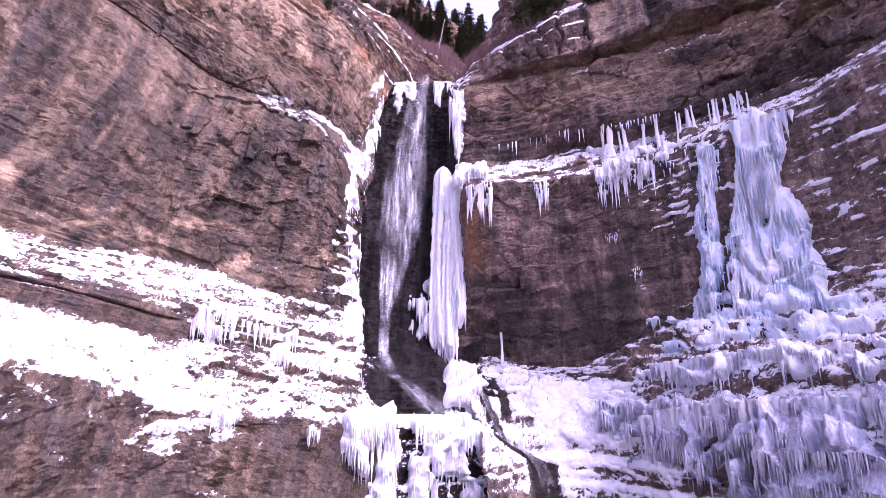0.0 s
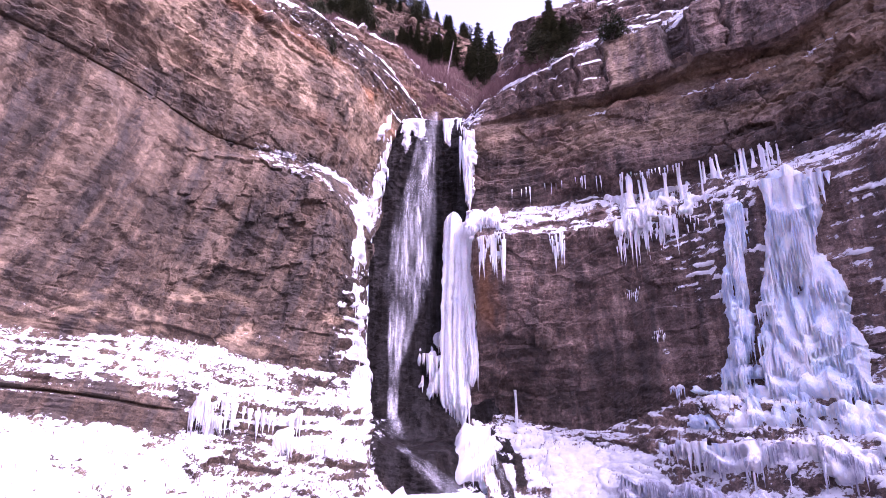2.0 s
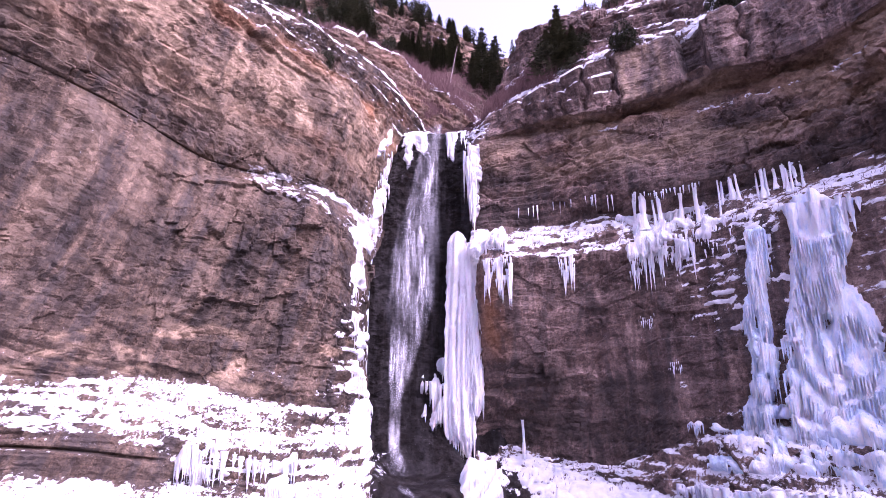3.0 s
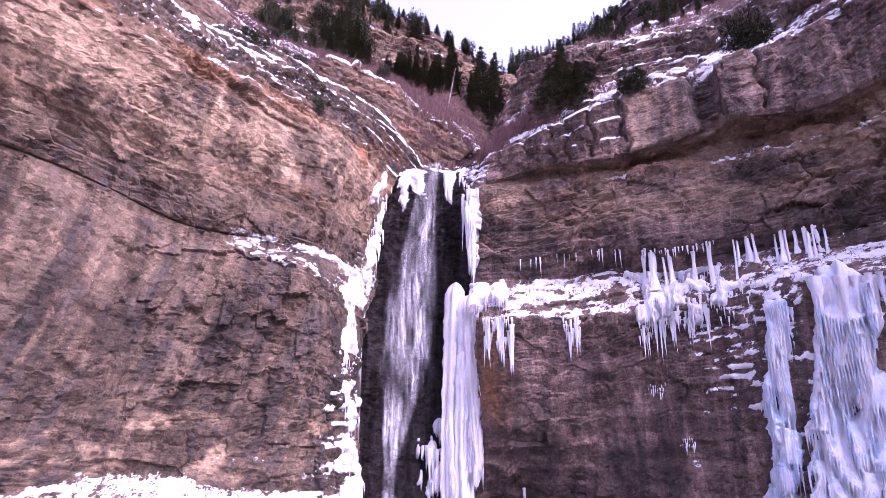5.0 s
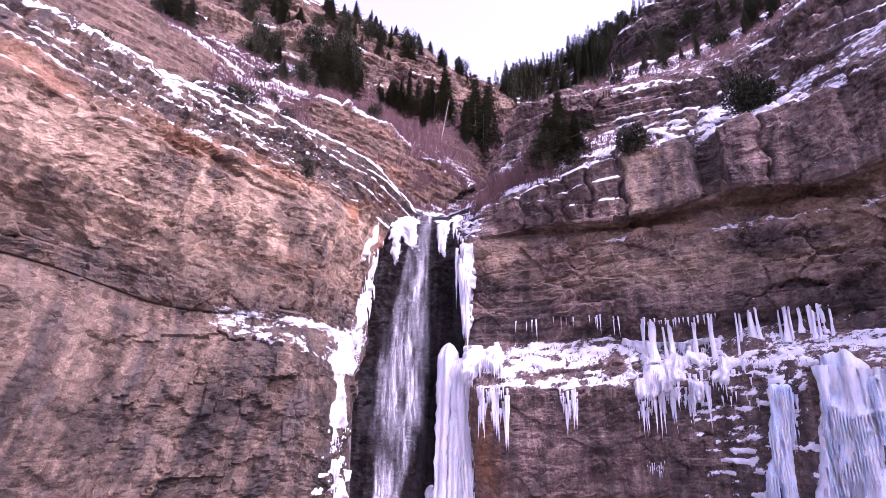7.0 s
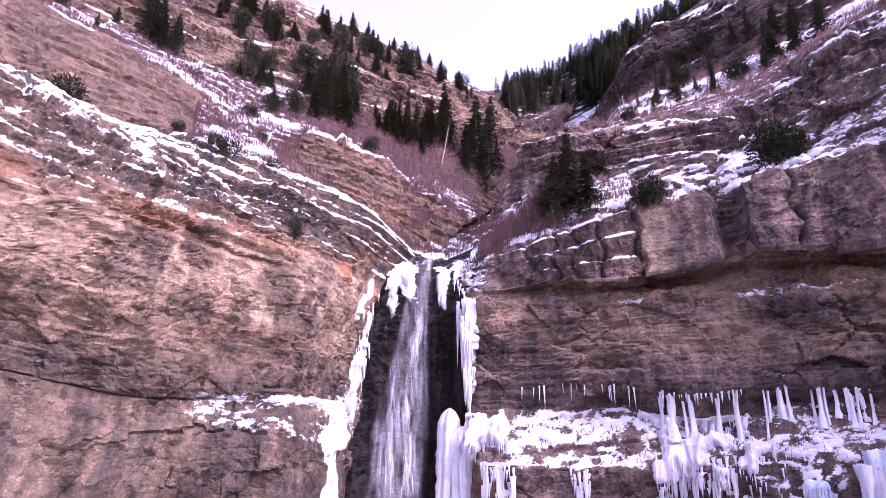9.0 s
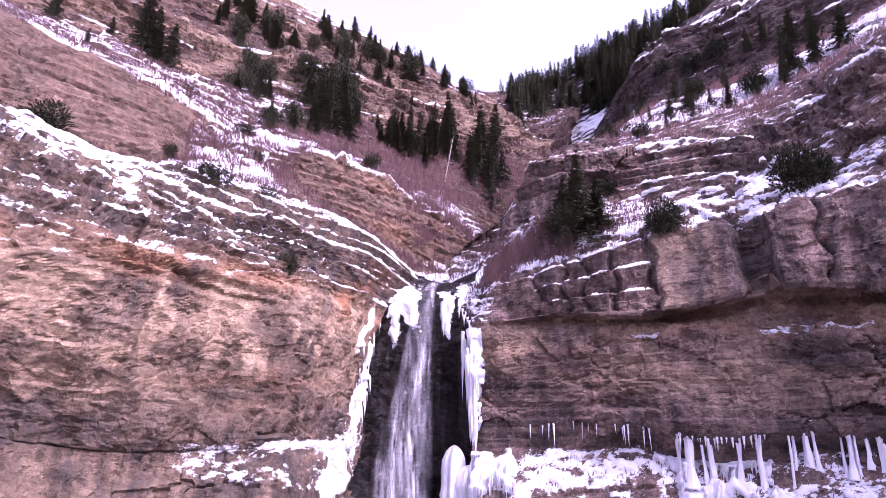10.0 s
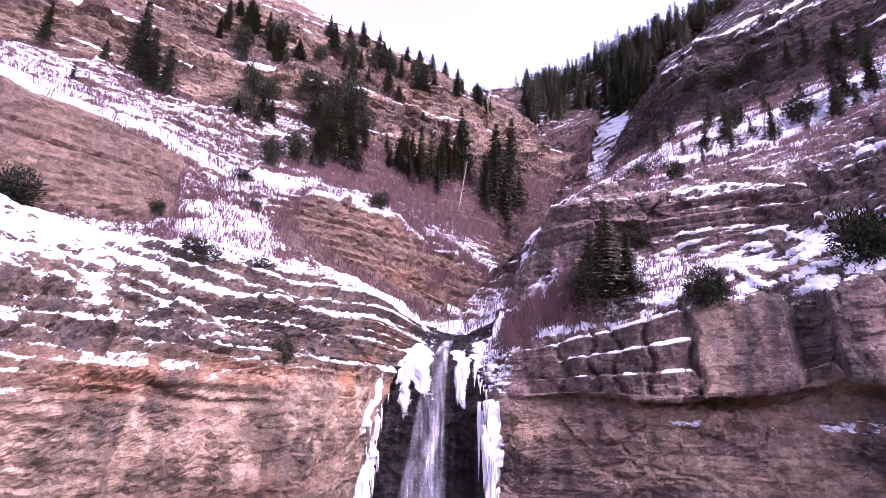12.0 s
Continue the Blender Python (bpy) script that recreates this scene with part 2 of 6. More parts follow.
def plain(name, dark, light, roughness=0.9, scale=3.0):
    m, t, b = shader(name, roughness, 0.2)
    t.links.new(ramp(t, cloud(t, place(t), scale, 5, 0.6), [(0.35, dark), (0.65, light)]), b.inputs["Base Color"])
    return m


def leaf_material(name, dark, light):
    m, t, b = shader(name, 0.9, 0.08)
    g = t.nodes.new("ShaderNodeNewGeometry")
    o = t.nodes.new("ShaderNodeObjectInfo")
    f = maths(t, "ADD", maths(t, "MULTIPLY", g.outputs["Random Per Island"], 0.6), maths(t, "MULTIPLY", o.outputs["Random"], 0.4))
    t.links.new(ramp(t, f, [(0.1, dark), (0.9, light)]), b.inputs["Base Color"])
    return m


NEEDLES = leaf_material("fir_needles", (0.03, 0.036, 0.023), (0.115, 0.118, 0.072))
JUNIPER = leaf_material("juniper_leaves", (0.012, 0.015, 0.008), (0.04, 0.042, 0.024))
TWIGS = leaf_material("bare_twigs", (0.05, 0.028, 0.028), (0.15, 0.09, 0.085))
BARK = plain("bark", (0.03, 0.024, 0.02), (0.085, 0.065, 0.055))
DEAD = plain("dead_wood", (0.2, 0.17, 0.15), (0.4, 0.35, 0.32))
SCREE = rock_material("scree", (0.05, 0.042, 0.037), (0.11, 0.088, 0.074), (0.24, 0.2, 0.18), 0.0, 0.1, 0.0, 0.9, 0.2, 0.1)

# ---------------------------------------------------------------- lofted rock
def along(points, at):
    """Catmull-Rom through the points (n, 3) at the places 0 to n - 1."""
    p = np.asarray(points, float)
    n = len(p)
    i = np.clip(np.floor(at).astype(int), 0, n - 2)
    f = (at - i)[:, None]
    a, b, c, d = p[np.clip(i - 1, 0, n - 1)], p[i], p[i + 1], p[np.clip(i + 2, 0, n - 1)]
    tb, tc = (c - a) * 0.4, (d - b) * 0.4
    return (2 * f ** 3 - 3 * f ** 2 + 1) * b + (f ** 3 - 2 * f ** 2 + f) * tb + (-2 * f ** 3 + 3 * f ** 2) * c + (f ** 3 - f ** 2) * tc


def steps_of(lengths, total):
    """Places 0 to n along n spans, evenly by length, total + 1 of them."""
    edges = np.concatenate([[0], np.cumsum(lengths)])
    return np.interp(np.linspace(0, edges[-1], total + 1), edges, np.arange(len(edges)))


def eased(a, times, axis):
    for _ in range(times):
        b = a.copy()
        mid = [slice(None)] * 3
        lo, hi = list(mid), list(mid)
        mid[axis], lo[axis], hi[axis] = slice(1, -1), slice(0, -2), slice(2, None)
        b[tuple(mid)] = 0.25 * a[tuple(lo)] + 0.5 * a[tuple(mid)] + 0.25 * a[tuple(hi)]
        a = b
    return a


def normals(p):
    du, dv = np.gradient(p, axis=1), np.gradient(p, axis=0)
    n = np.cross(du, dv)
    return n / np.maximum(np.linalg.norm(n, axis=2, keepdims=True), 1e-9)


class Loft:
    """A rock face through rails (each as many points as the others), from the lowest rail to the highest."""

    def __init__(self, rails, cell, dip, amount, snow, bed=1.0, seed=0, shape=None, block=1.0, strata=(1, 1), calm=None):
        rails = np.asarray(rails, float)
        du = np.linalg.norm(np.diff(rails, axis=1), axis=2).mean(axis=0)
        dv = np.linalg.norm(np.diff(rails, axis=0), axis=2)
        dv = dv[:, 1:-1].mean(axis=1)
        self.u = steps_of(du, int(du.sum() / cell))
        self.v = steps_of(dv, int(dv.sum() / cell))
        lines = np.stack([along(r, self.u) for r in rails])
        i = np.clip(np.floor(self.v).astype(int), 0, len(rails) - 2)
        f = (self.v - i)[:, None, None]
        p = lines[i] * (1 - f) + lines[i + 1] * f
        p = eased(p, 2, 0)
        self.base = p
        n = normals(p)
        k = np.interp(self.v, np.arange(len(amount)), amount)[:, None]
        beds = p[..., 2] - dip * p[..., 0] + 0.5 * grain(p, 7, seed + 3)
        q = np.stack([p[..., 0], p[..., 1], beds], axis=-1)
        q = q + 0.12 * np.stack([grain(p, 1.6, seed + 31), grain(p, 1.6, seed + 32), 0.5 * grain(p, 1.6, seed + 33)], axis=-1)
        zone = np.clip(0.8 + 0.9 * grain(p, 6.0, seed + 20), 0.25, 1.6)
        push = 0.55 * rough(p, 7.0, 2, seed)
        bedded = np.interp(self.v / self.v[-1], np.linspace(0, 1, len(strata)), strata)[:, None]
        for thick, depth, s in ((1.6, 1.0, 1), (0.6, 0.42, 2), (0.24, 0.13, 3)):
            w = beds / (thick * bed) + 0.2 * grain(p, 6.0, seed + 9 + s)
            layer = np.floor(w)
            strength = hashed(layer, layer * 0, layer * 0, seed + s) * np.clip(0.75 + 1.1 * grain(p, 5 * thick + 3, seed + 90 + s), 0, 1.4)
            f = w - layer
            push = push + depth * bed * bedded * strength * (np.where(f < 0.7, f / 0.7, (1 - f) / 0.3) - 0.5)
        for size, depth, tilt, s in (((3.2, 3.2, 1.7), 0.85, 0.26, 4), ((1.3, 1.3, 0.8), 0.42, 0.3, 5), ((0.55, 0.55, 0.34), 0.16, 0.28, 6)):
            push = push + block * bed * zone * plates(q / bed, size, depth, tilt, seed + s)
        push = push + 0.1 * rough(p, 0.9, 3, seed + 60)
        if calm:
            k = k * calm(p, self.v[:, None], self.u[None, :])
        if shape:
            push = push * k + shape(p, self.v[:, None], self.u[None, :])
        else:
            push = push * k
        self.p = p + n * push[..., None]
        self.n = normals(self.p)
        soft = eased(eased(self.n, 1, 0), 2, 1)
        weight = np.interp(self.v, np.arange(len(snow)), snow)[:, None]
        self.snow = weight + 1.1 * (soft[..., 2] - 0.55) + 0.22 * rough(self.p, (2.2, 2.2, 0.8), 4, seed + 80) + (0.26 * grain(self.p, (0.6, 0.6, 0.35), seed + 81) + 0.3 * grain(self.p, (0.3, 0.3, 0.22), seed + 82)) * min(1.0, 0.2 / cell) + 0.24 * (hashed(np.arange(self.p[..., 0].size).reshape(self.p.shape[:2]), np.zeros(self.p.shape[:2]), np.zeros(self.p.shape[:2]), seed) * 2 - 1)
        self.snow[:, :4] -= 1
        self.snow[:, -6:] -= 1
        self.marks = {}

    def mark(self, name, values):
        self.marks[name] = np.clip(values, 0, 1)

    def build(self, name, material, label, category, smooth=False):
        self.mark("frost", (self.snow - 0.08) / 0.8)
        ob = sheet(name, self.p, material, self.marks, smooth=smooth)
        return tagged(ob, label, category, kind="structure")

    def cover(self, name, mask, material, thick, label, category, least=0.7, kind="stuff"):
        """A layer over the face where the mask is high enough, thinning out to nothing at its rim."""
        p = self.p + self.n * (np.clip(mask - least, -0.12, 0.4) * thick)[..., None]
        keep = np.maximum.reduce([mask[:-1, :-1], mask[1:, :-1], mask[:-1, 1:], mask[1:, 1:]]) > least
        ob = sheet(name, p, material, {}, keep)
        return tagged(ob, label, category, kind=kind)


def sheet(name, p, material, marks=None, keep=None, parent=None, smooth=True):
    rows, cols = p.shape[:2]
    ids = np.arange(rows * cols).reshape(rows, cols)
    quads = np.stack([ids[:-1, :-1], ids[:-1, 1:], ids[1:, 1:], ids[1:, :-1]], axis=-1)
    quads = quads[keep] if keep is not None else quads.reshape(-1, 4)
    used, quads = np.unique(quads, return_inverse=True)
    quads = quads.reshape(-1, 4)
    me = bpy.data.meshes.new(name)
    me.vertices.add(len(used))
    me.vertices.foreach_set("co", p.reshape(-1, 3)[used].astype(np.float32).ravel())
    me.loops.add(quads.size)
    me.loops.foreach_set("vertex_index", quads.astype(np.int32).ravel())
    me.polygons.add(len(quads))
    me.polygons.foreach_set("loop_start", np.arange(0, quads.size, 4, dtype=np.int32))
    me.polygons.foreach_set("use_smooth", np.full(len(quads), smooth))
    me.update(calc_edges=True)
    for key, values in (marks or {}).items():
        a = me.attributes.new(key, "FLOAT", "POINT")
        a.data.foreach_set("value", np.broadcast_to(values, (rows, cols)).ravel()[used].astype(np.float32))
    me.materials.append(material)
    ob = new(name, me)
    if parent:
        ob.parent = parent
    return ob


LEFT = [
    [(-24, 4, 0), (-17.5, 20, 0), (-16, 27, 0), (-11.5, 31, 0), (-8.2, 33.5, 0), (-5, 35, 0), (-3, 36, 0)],
    [(-24, 8, 10.5), (-17, 21.5, 10.0), (-15.3, 28.4, 9.0), (-11.3, 30.8, 7.9), (-8.8, 33.0, 7.9), (-5.5, 35.5, 7.6), (-3, 37, 7.5)],
    [(-30, 14, 14), (-20.9, 26.9, 13.4), (-16.5, 31.9, 12.1), (-12, 33.4, 11.3), (-9, 35.6, 10.3), (-6.3, 38, 10.3), (-5.9, 40, 10)],
    [(-30, 14.3, 16), (-21, 27.2, 15.3), (-16.4, 32.2, 14.5), (-11.6, 34.8, 13.6), (-9, 37.8, 12.8), (-6.6, 40.5, 12.8), (-6.3, 43, 12.5)],
    [(-31, 17, 19), (-21.9, 30.2, 17.8), (-17.5, 35.2, 18.0), (-13.5, 37.6, 16.9), (-9.8, 40.8, 16.2), (-7.5, 43.4, 16.5), (-7.5, 47, 16)],
    [(-31, 16.6, 22), (-21.6, 29.8, 20.5), (-18.3, 34.0, 20.3), (-14.2, 37.4, 20.2), (-9.3, 40.6, 20), (-7.8, 43.2, 20), (-7.6, 47.5, 20)],
    [(-31, 17, 26), (-21.2, 29.8, 25.5), (-18.5, 34.1, 25.5), (-13.2, 37.8, 25), (-9.2, 39.6, 25), (-7.9, 43, 24), (-7.7, 48, 24)],
    [(-31, 16, 33), (-21.8, 28.6, 32), (-17.1, 34.7, 30.8), (-13, 37.1, 30.4), (-9.5, 39.4, 29.6), (-8.1, 43.8, 29.2), (-7.6, 49, 29)],
    [(-31, 16.5, 35), (-22.1, 28.8, 34.2), (-17.5, 35.3, 32.7), (-13.2, 38.3, 32.5), (-9.8, 42.6, 32.4), (-8.3, 47.0, 32), (-7.2, 50.5, 31.5)],
    [(-30, 15, 38), (-21, 28.6, 36.3), (-17.8, 33.2, 35.8), (-13.2, 37.3, 36.2), (-9.7, 41.0, 36.1), (-8.0, 46.8, 36), (-7.2, 51, 35.5)],
    [(-30, 13, 41), (-20.4, 26.6, 38.9), (-16.4, 32.0, 38.8), (-12.7, 36.8, 39.5), (-9.2, 40.2, 39.6), (-7.3, 45.3, 39.3), (-6.5, 50.6, 39.5)],
    [(-30, 14, 44), (-18.5, 27.4, 41.8), (-15.3, 33.0, 42.2), (-11.3, 38.1, 42.7), (-8.8, 41.4, 42.9), (-7.0, 46.4, 42.5), (-5.6, 50.8, 42.5)],
    [(-31, 18, 50), (-20, 30.5, 46.8), (-16.5, 35, 46.4), (-11.8, 39.5, 46.5), (-8.6, 44.8, 46.9), (-6.2, 49.6, 45.3), (-4.5, 53, 43.8)],
    [(-34, 25, 53), (-22, 35, 49.8), (-16.5, 39.2, 49.9), (-12, 43, 49.3), (-8.3, 49, 48.9), (-4.4, 54, 46.8), (-2.5, 57, 44.8)],
    [(-35, 29, 54), (-22.5, 39, 50.8), (-17, 43, 50.9), (-12.5, 47, 50.3), (-8.8, 53, 49.6), (-4.4, 58, 47.4), (-2, 61, 45)],
]


def bump(x, a, b, soft):
    """1 between a and b, falling to 0 over soft."""
    return np.clip((x - a) / soft + 0.5, 0, 1) * np.clip((b - x) / soft + 0.5, 0, 1)


def sweep(p):
    """Places on the west wall along its curved, overhanging flutes: across them and along them."""
    down = np.clip(34 - p[..., 2], 0, 20)
    across = 0.72 * p[..., 0] + 0.7 * p[..., 1] + 0.02 * down ** 2 * np.clip((-9 - p[..., 0]) / 6, 0, 1)
    return np.stack([across, 0 * across, p[..., 2]], axis=-1)


def left_shape(p, v, u):
    flutes = 0.5 * grain(sweep(p), (1.5, 1, 12), 4) + 0.24 * grain(sweep(p), (0.6, 1, 8), 5)
    ribs = 0.2 * grain(sweep(p), (0.6, 1, 3.0), 6)
    rows = np.floor(p[..., 2] / 0.9 + 0.5 * grain(p, 4.0, 8))
    ribs = ribs + 0.16 * (hashed(rows, 0 * rows, 0 * rows, 9) - 0.5) * np.clip(0.5 + grain(p, 3.0, 10), 0, 1)
    out = ribs * bump(v, 8.3, 11.1, 0.4)
    out = out + flutes * bump(v, 5.2, 7.6, 0.8) * np.clip((3.4 - u) / 0.8, 0.15, 1)
    for level, swing, depth, s in ((6.3, 0.5, 0.55, 211), (5.5, 0.4, 0.35, 212), (7.1, 0.3, 0.35, 213)):
        seg = np.floor(u * 7 + 1.2 * grain(p, 2.0, s)) + 0 * v
        edge = level + swing * (hashed(seg, 0 * seg, 0 * seg, s) - 0.5) + 0.22 * (u - 2.4)
        out = out + depth * hashed(seg, 0 * seg, 0 * seg, s + 7) * np.clip(1 - (v - edge) / 0.45, 0, 1) * (v > edge) * bump(u, 1.7, 3.8, 0.4)
    out = out - 0.16 * np.exp(-((v - 8.02) / 0.02) ** 2) * bump(u, 0, 3.2, 0.6)
    out = out - 0.5 * np.exp(-((v - 2.62) / 0.05) ** 2) * bump(u, 0, 2.1, 0.3)
    return out


def right_shape(p, v, u):
    s = np.stack([p[..., 0] - 0.5 * p[..., 1], 0 * v + 0 * u, p[..., 2]], axis=-1)
    flutes = 0.4 * grain(s, (2.4, 1, 12), 14) + 0.18 * grain(s, (0.8, 1, 5), 15)
    out = flutes * bump(v, 4.5, 5.9, 0.6)
    slab = bump(p[..., 0], 14.0, 18.6, 0.15) * bump(v, 11.0, 12.0, 0.1)
    out = out + 0.35 * slab - 0.9 * bump(p[..., 0], 18.8, 20.3, 0.3) * bump(v, 10.6, 12.2, 0.2)
    out = out + 0.6 * bump(p[..., 0], 20.4, 26.6, 0.2) * bump(v, 10.95, 12.05, 0.1)
    step = (v - 11.0) * 3
    step = step - np.floor(step)
    out = out + 0.6 * (np.where(step < 0.88, step / 0.88, (1 - step) / 0.12) - 0.6) * bump(p[..., 0], 4, 13.9, 0.3) * bump(v, 11.0, 12.1, 0.1)
    for at in (6.3, 8.1, 9.4, 11.3, 13.9, 22.8):
        out = out - 0.5 * np.exp(-((p[..., 0] - at - 0.25 * np.sin(p[..., 2] * 2.1 + at)) / 0.16) ** 2) * bump(v, 11.05, 12.1, 0.1)
    return out


def left_calm(p, v, u):
    return 1 - 0.4 * bump(v, 5.0, 8.0, 0.6) * bump(u, -1, 1.9, 0.6) - 0.5 * bump(v, 0.0, 1.0, 0.2) - 0.45 * bump(v, 8.4, 10.8, 0.4)


def right_calm(p, v, u):
    smooth_slab = bump(p[..., 0], 14.0, 19.0, 0.15) * bump(v, 11.0, 12.0, 0.08)
    return 1 - 0.8 * smooth_slab - 0.55 * bump(p[..., 0], 4, 13.9, 0.3) * bump(v, 11.0, 12.1, 0.1) - 0.4 * bump(v, 4.8, 5.85, 0.3) * bump(p[..., 0], 0, 16, 1.0)


def hill_calm(p, v, u):
    return 1 - 0.6 * bump(u, 0.5, 3.3, 0.2) * bump(v, 1.05, 2.7, 0.15) - 0.35 * bump(u, 4.8, 9, 0.4) * bump(v, 0.8, 1.95, 0.15)


left = Loft(LEFT, 0.118, -0.2, [0.28, 0.28, 0.5, 0.6, 0.6, 0.5, 0.32, 0.32, 0.45, 0.4, 0.42, 0.6, 1.0, 0.6, 0.5], [-0.35, 0.75, 0.62, 0.6, 0.5, -0.5, -0.5, -0.3, -0.05, -0.5, -0.6, 0.3, 0.52, 0.55, 0.5], 1.0, 11, left_shape, 1.0, [0.15, 0.2, 0.8, 1, 0.8, 0.4, 0.12, 0.12, 0.25, 0.2, 0.25, 0.8, 1.6, 1.2, 1.0], left_calm)

RIGHT = [
    [(3, 34, 0), (5, 36, 0), (8, 38, 0), (11.5, 38, 0), (14, 33, 0), (17, 26, 0), (20, 18, 0), (24, 4, 0)],
    [(2.5, 39, 6), (4.5, 42, 5.8), (7.5, 42.6, 6.2), (11.3, 41.4, 6.9), (13.8, 37, 6.6), (16.6, 31.8, 6.9), (19.3, 25, 7), (26, 8, 7)],
    [(2, 43, 9), (4, 46, 9), (7, 46, 9), (11.5, 44, 8.9), (14.5, 39, 8.9), (17, 34, 8.8), (20.3, 27.5, 8.9), (28, 11, 9)],
    [(1.5, 47, 11.2), (4, 49.5, 11.6), (8, 48.6, 11.4), (12, 46.2, 11.1), (15.5, 40.6, 11.6), (18.7, 34.5, 11.8), (22.5, 28.8, 11.7), (30, 14, 12)],
    [(1.3, 49.5, 13), (4, 50.8, 13.4), (8, 49.3, 12.4), (12.2, 46.8, 12.1), (16.8, 41.6, 14.2), (20, 37.8, 15.3), (24.5, 31.8, 15.5), (32, 16, 16)],
    [(1.5, 49, 20), (3, 46.8, 20), (7, 45.9, 20), (11, 45.8, 19.9), (16, 42.0, 20.5), (20.3, 38.3, 20), (25.7, 32.4, 19.5), (33, 17, 20)],
    [(1.2, 46.7, 28), (2.2, 44.9, 28), (6, 44.1, 28.1), (11.1, 43.3, 27.8), (15.8, 42.0, 28.5), (20.7, 38.6, 29.3), (26.5, 32.3, 29.4), (36, 18, 33)],
    [(1.3, 48, 31), (2.8, 47.5, 31.2), (6.4, 47.5, 31.5), (11.9, 46, 31.9), (17, 43.5, 31.3), (21.6, 40.5, 31.9), (27.8, 34.4, 31.6), (37, 20, 35)],
    [(1.3, 48, 33.6), (2.8, 47.6, 33.6), (5.8, 47.3, 33.6), (11.6, 44.9, 33.9), (16.8, 42.0, 33.2), (22, 39.4, 33.8), (28, 33.8, 33.9), (37, 19, 37)],
    [(1.5, 48.5, 38.5), (3, 47.0, 38.5), (6.7, 46.6, 39), (11, 44.4, 39), (16.5, 42.4, 39.5), (22, 39.5, 39), (28, 34.6, 38.8), (37, 19.5, 42)],
    [(1.5, 49.5, 40.8), (3, 48.2, 40.8), (7.2, 46.9, 41.0), (11, 45.2, 40.9), (15.5, 44.3, 40.9), (20.5, 41.6, 41.8), (26.5, 37.8, 41.6), (36, 21, 44.5)],
    [(1.5, 49.5, 41), (3, 48, 41), (7.2, 45.6, 41.2), (11, 43.3, 41), (15.5, 41.9, 41.1), (20.5, 39.2, 42.2), (26.5, 35.2, 41.9), (36, 20, 45)],
    [(1, 51.5, 43), (3, 49.5, 43.9), (7, 46.6, 44.8), (11, 43.8, 45.9), (15.5, 43.3, 47), (20.6, 40, 47), (26, 36.6, 48), (36, 21.5, 52)],
    [(1.5, 55, 44.8), (5, 53, 48), (8, 50.5, 49.4), (12, 49, 50.4), (16.5, 48.5, 51.1), (22, 45.3, 50.6), (27, 41.5, 52), (37, 26, 56)],
    [(4.6, 57, 50.5), (6.8, 52.9, 55.4), (9.2, 51.2, 56.2), (12, 50, 55.8), (16.3, 48.9, 55.5), (24.3, 45.6, 56), (29, 41.8, 58), (40, 28, 63)],
    [(5, 62, 52), (8, 58, 57), (11, 55, 58.5), (14, 53.5, 58.8), (18, 53, 59.3), (26, 50.5, 61), (31.5, 47.5, 63), (43, 34, 68)],
    [(6, 66, 52.8), (9, 62, 57.6), (12, 59, 59), (15, 57.5, 59.3), (19, 57, 59.9), (27, 54.5, 61.6), (33, 51, 63.6), (45, 38, 69)],
]
right = Loft(RIGHT, 0.127, 0.03, [0.6, 0.6, 0.6, 0.5, 0.6, 0.55, 0.7, 0.6, 0.9, 1.0, 0.5, 0.4, 0.5, 0.8, 1.0, 0.6, 0.5], [0.1, 0.55, 0.6, 0.6, 0.45, -0.4, 0.2, 0.55, -0.5, -0.35, -0.5, -0.3, 0.3, 0.5, 0.2, 0.42, 0.3], 1.1, 31, right_shape, 1.0, [0.8, 0.8, 0.8, 0.9, 0.5, 0.15, 0.25, 0.5, 0.4, 0.25, 0.3, 0.3, 0.6, 0.6, 0.6, 0.9, 0.9], right_calm)

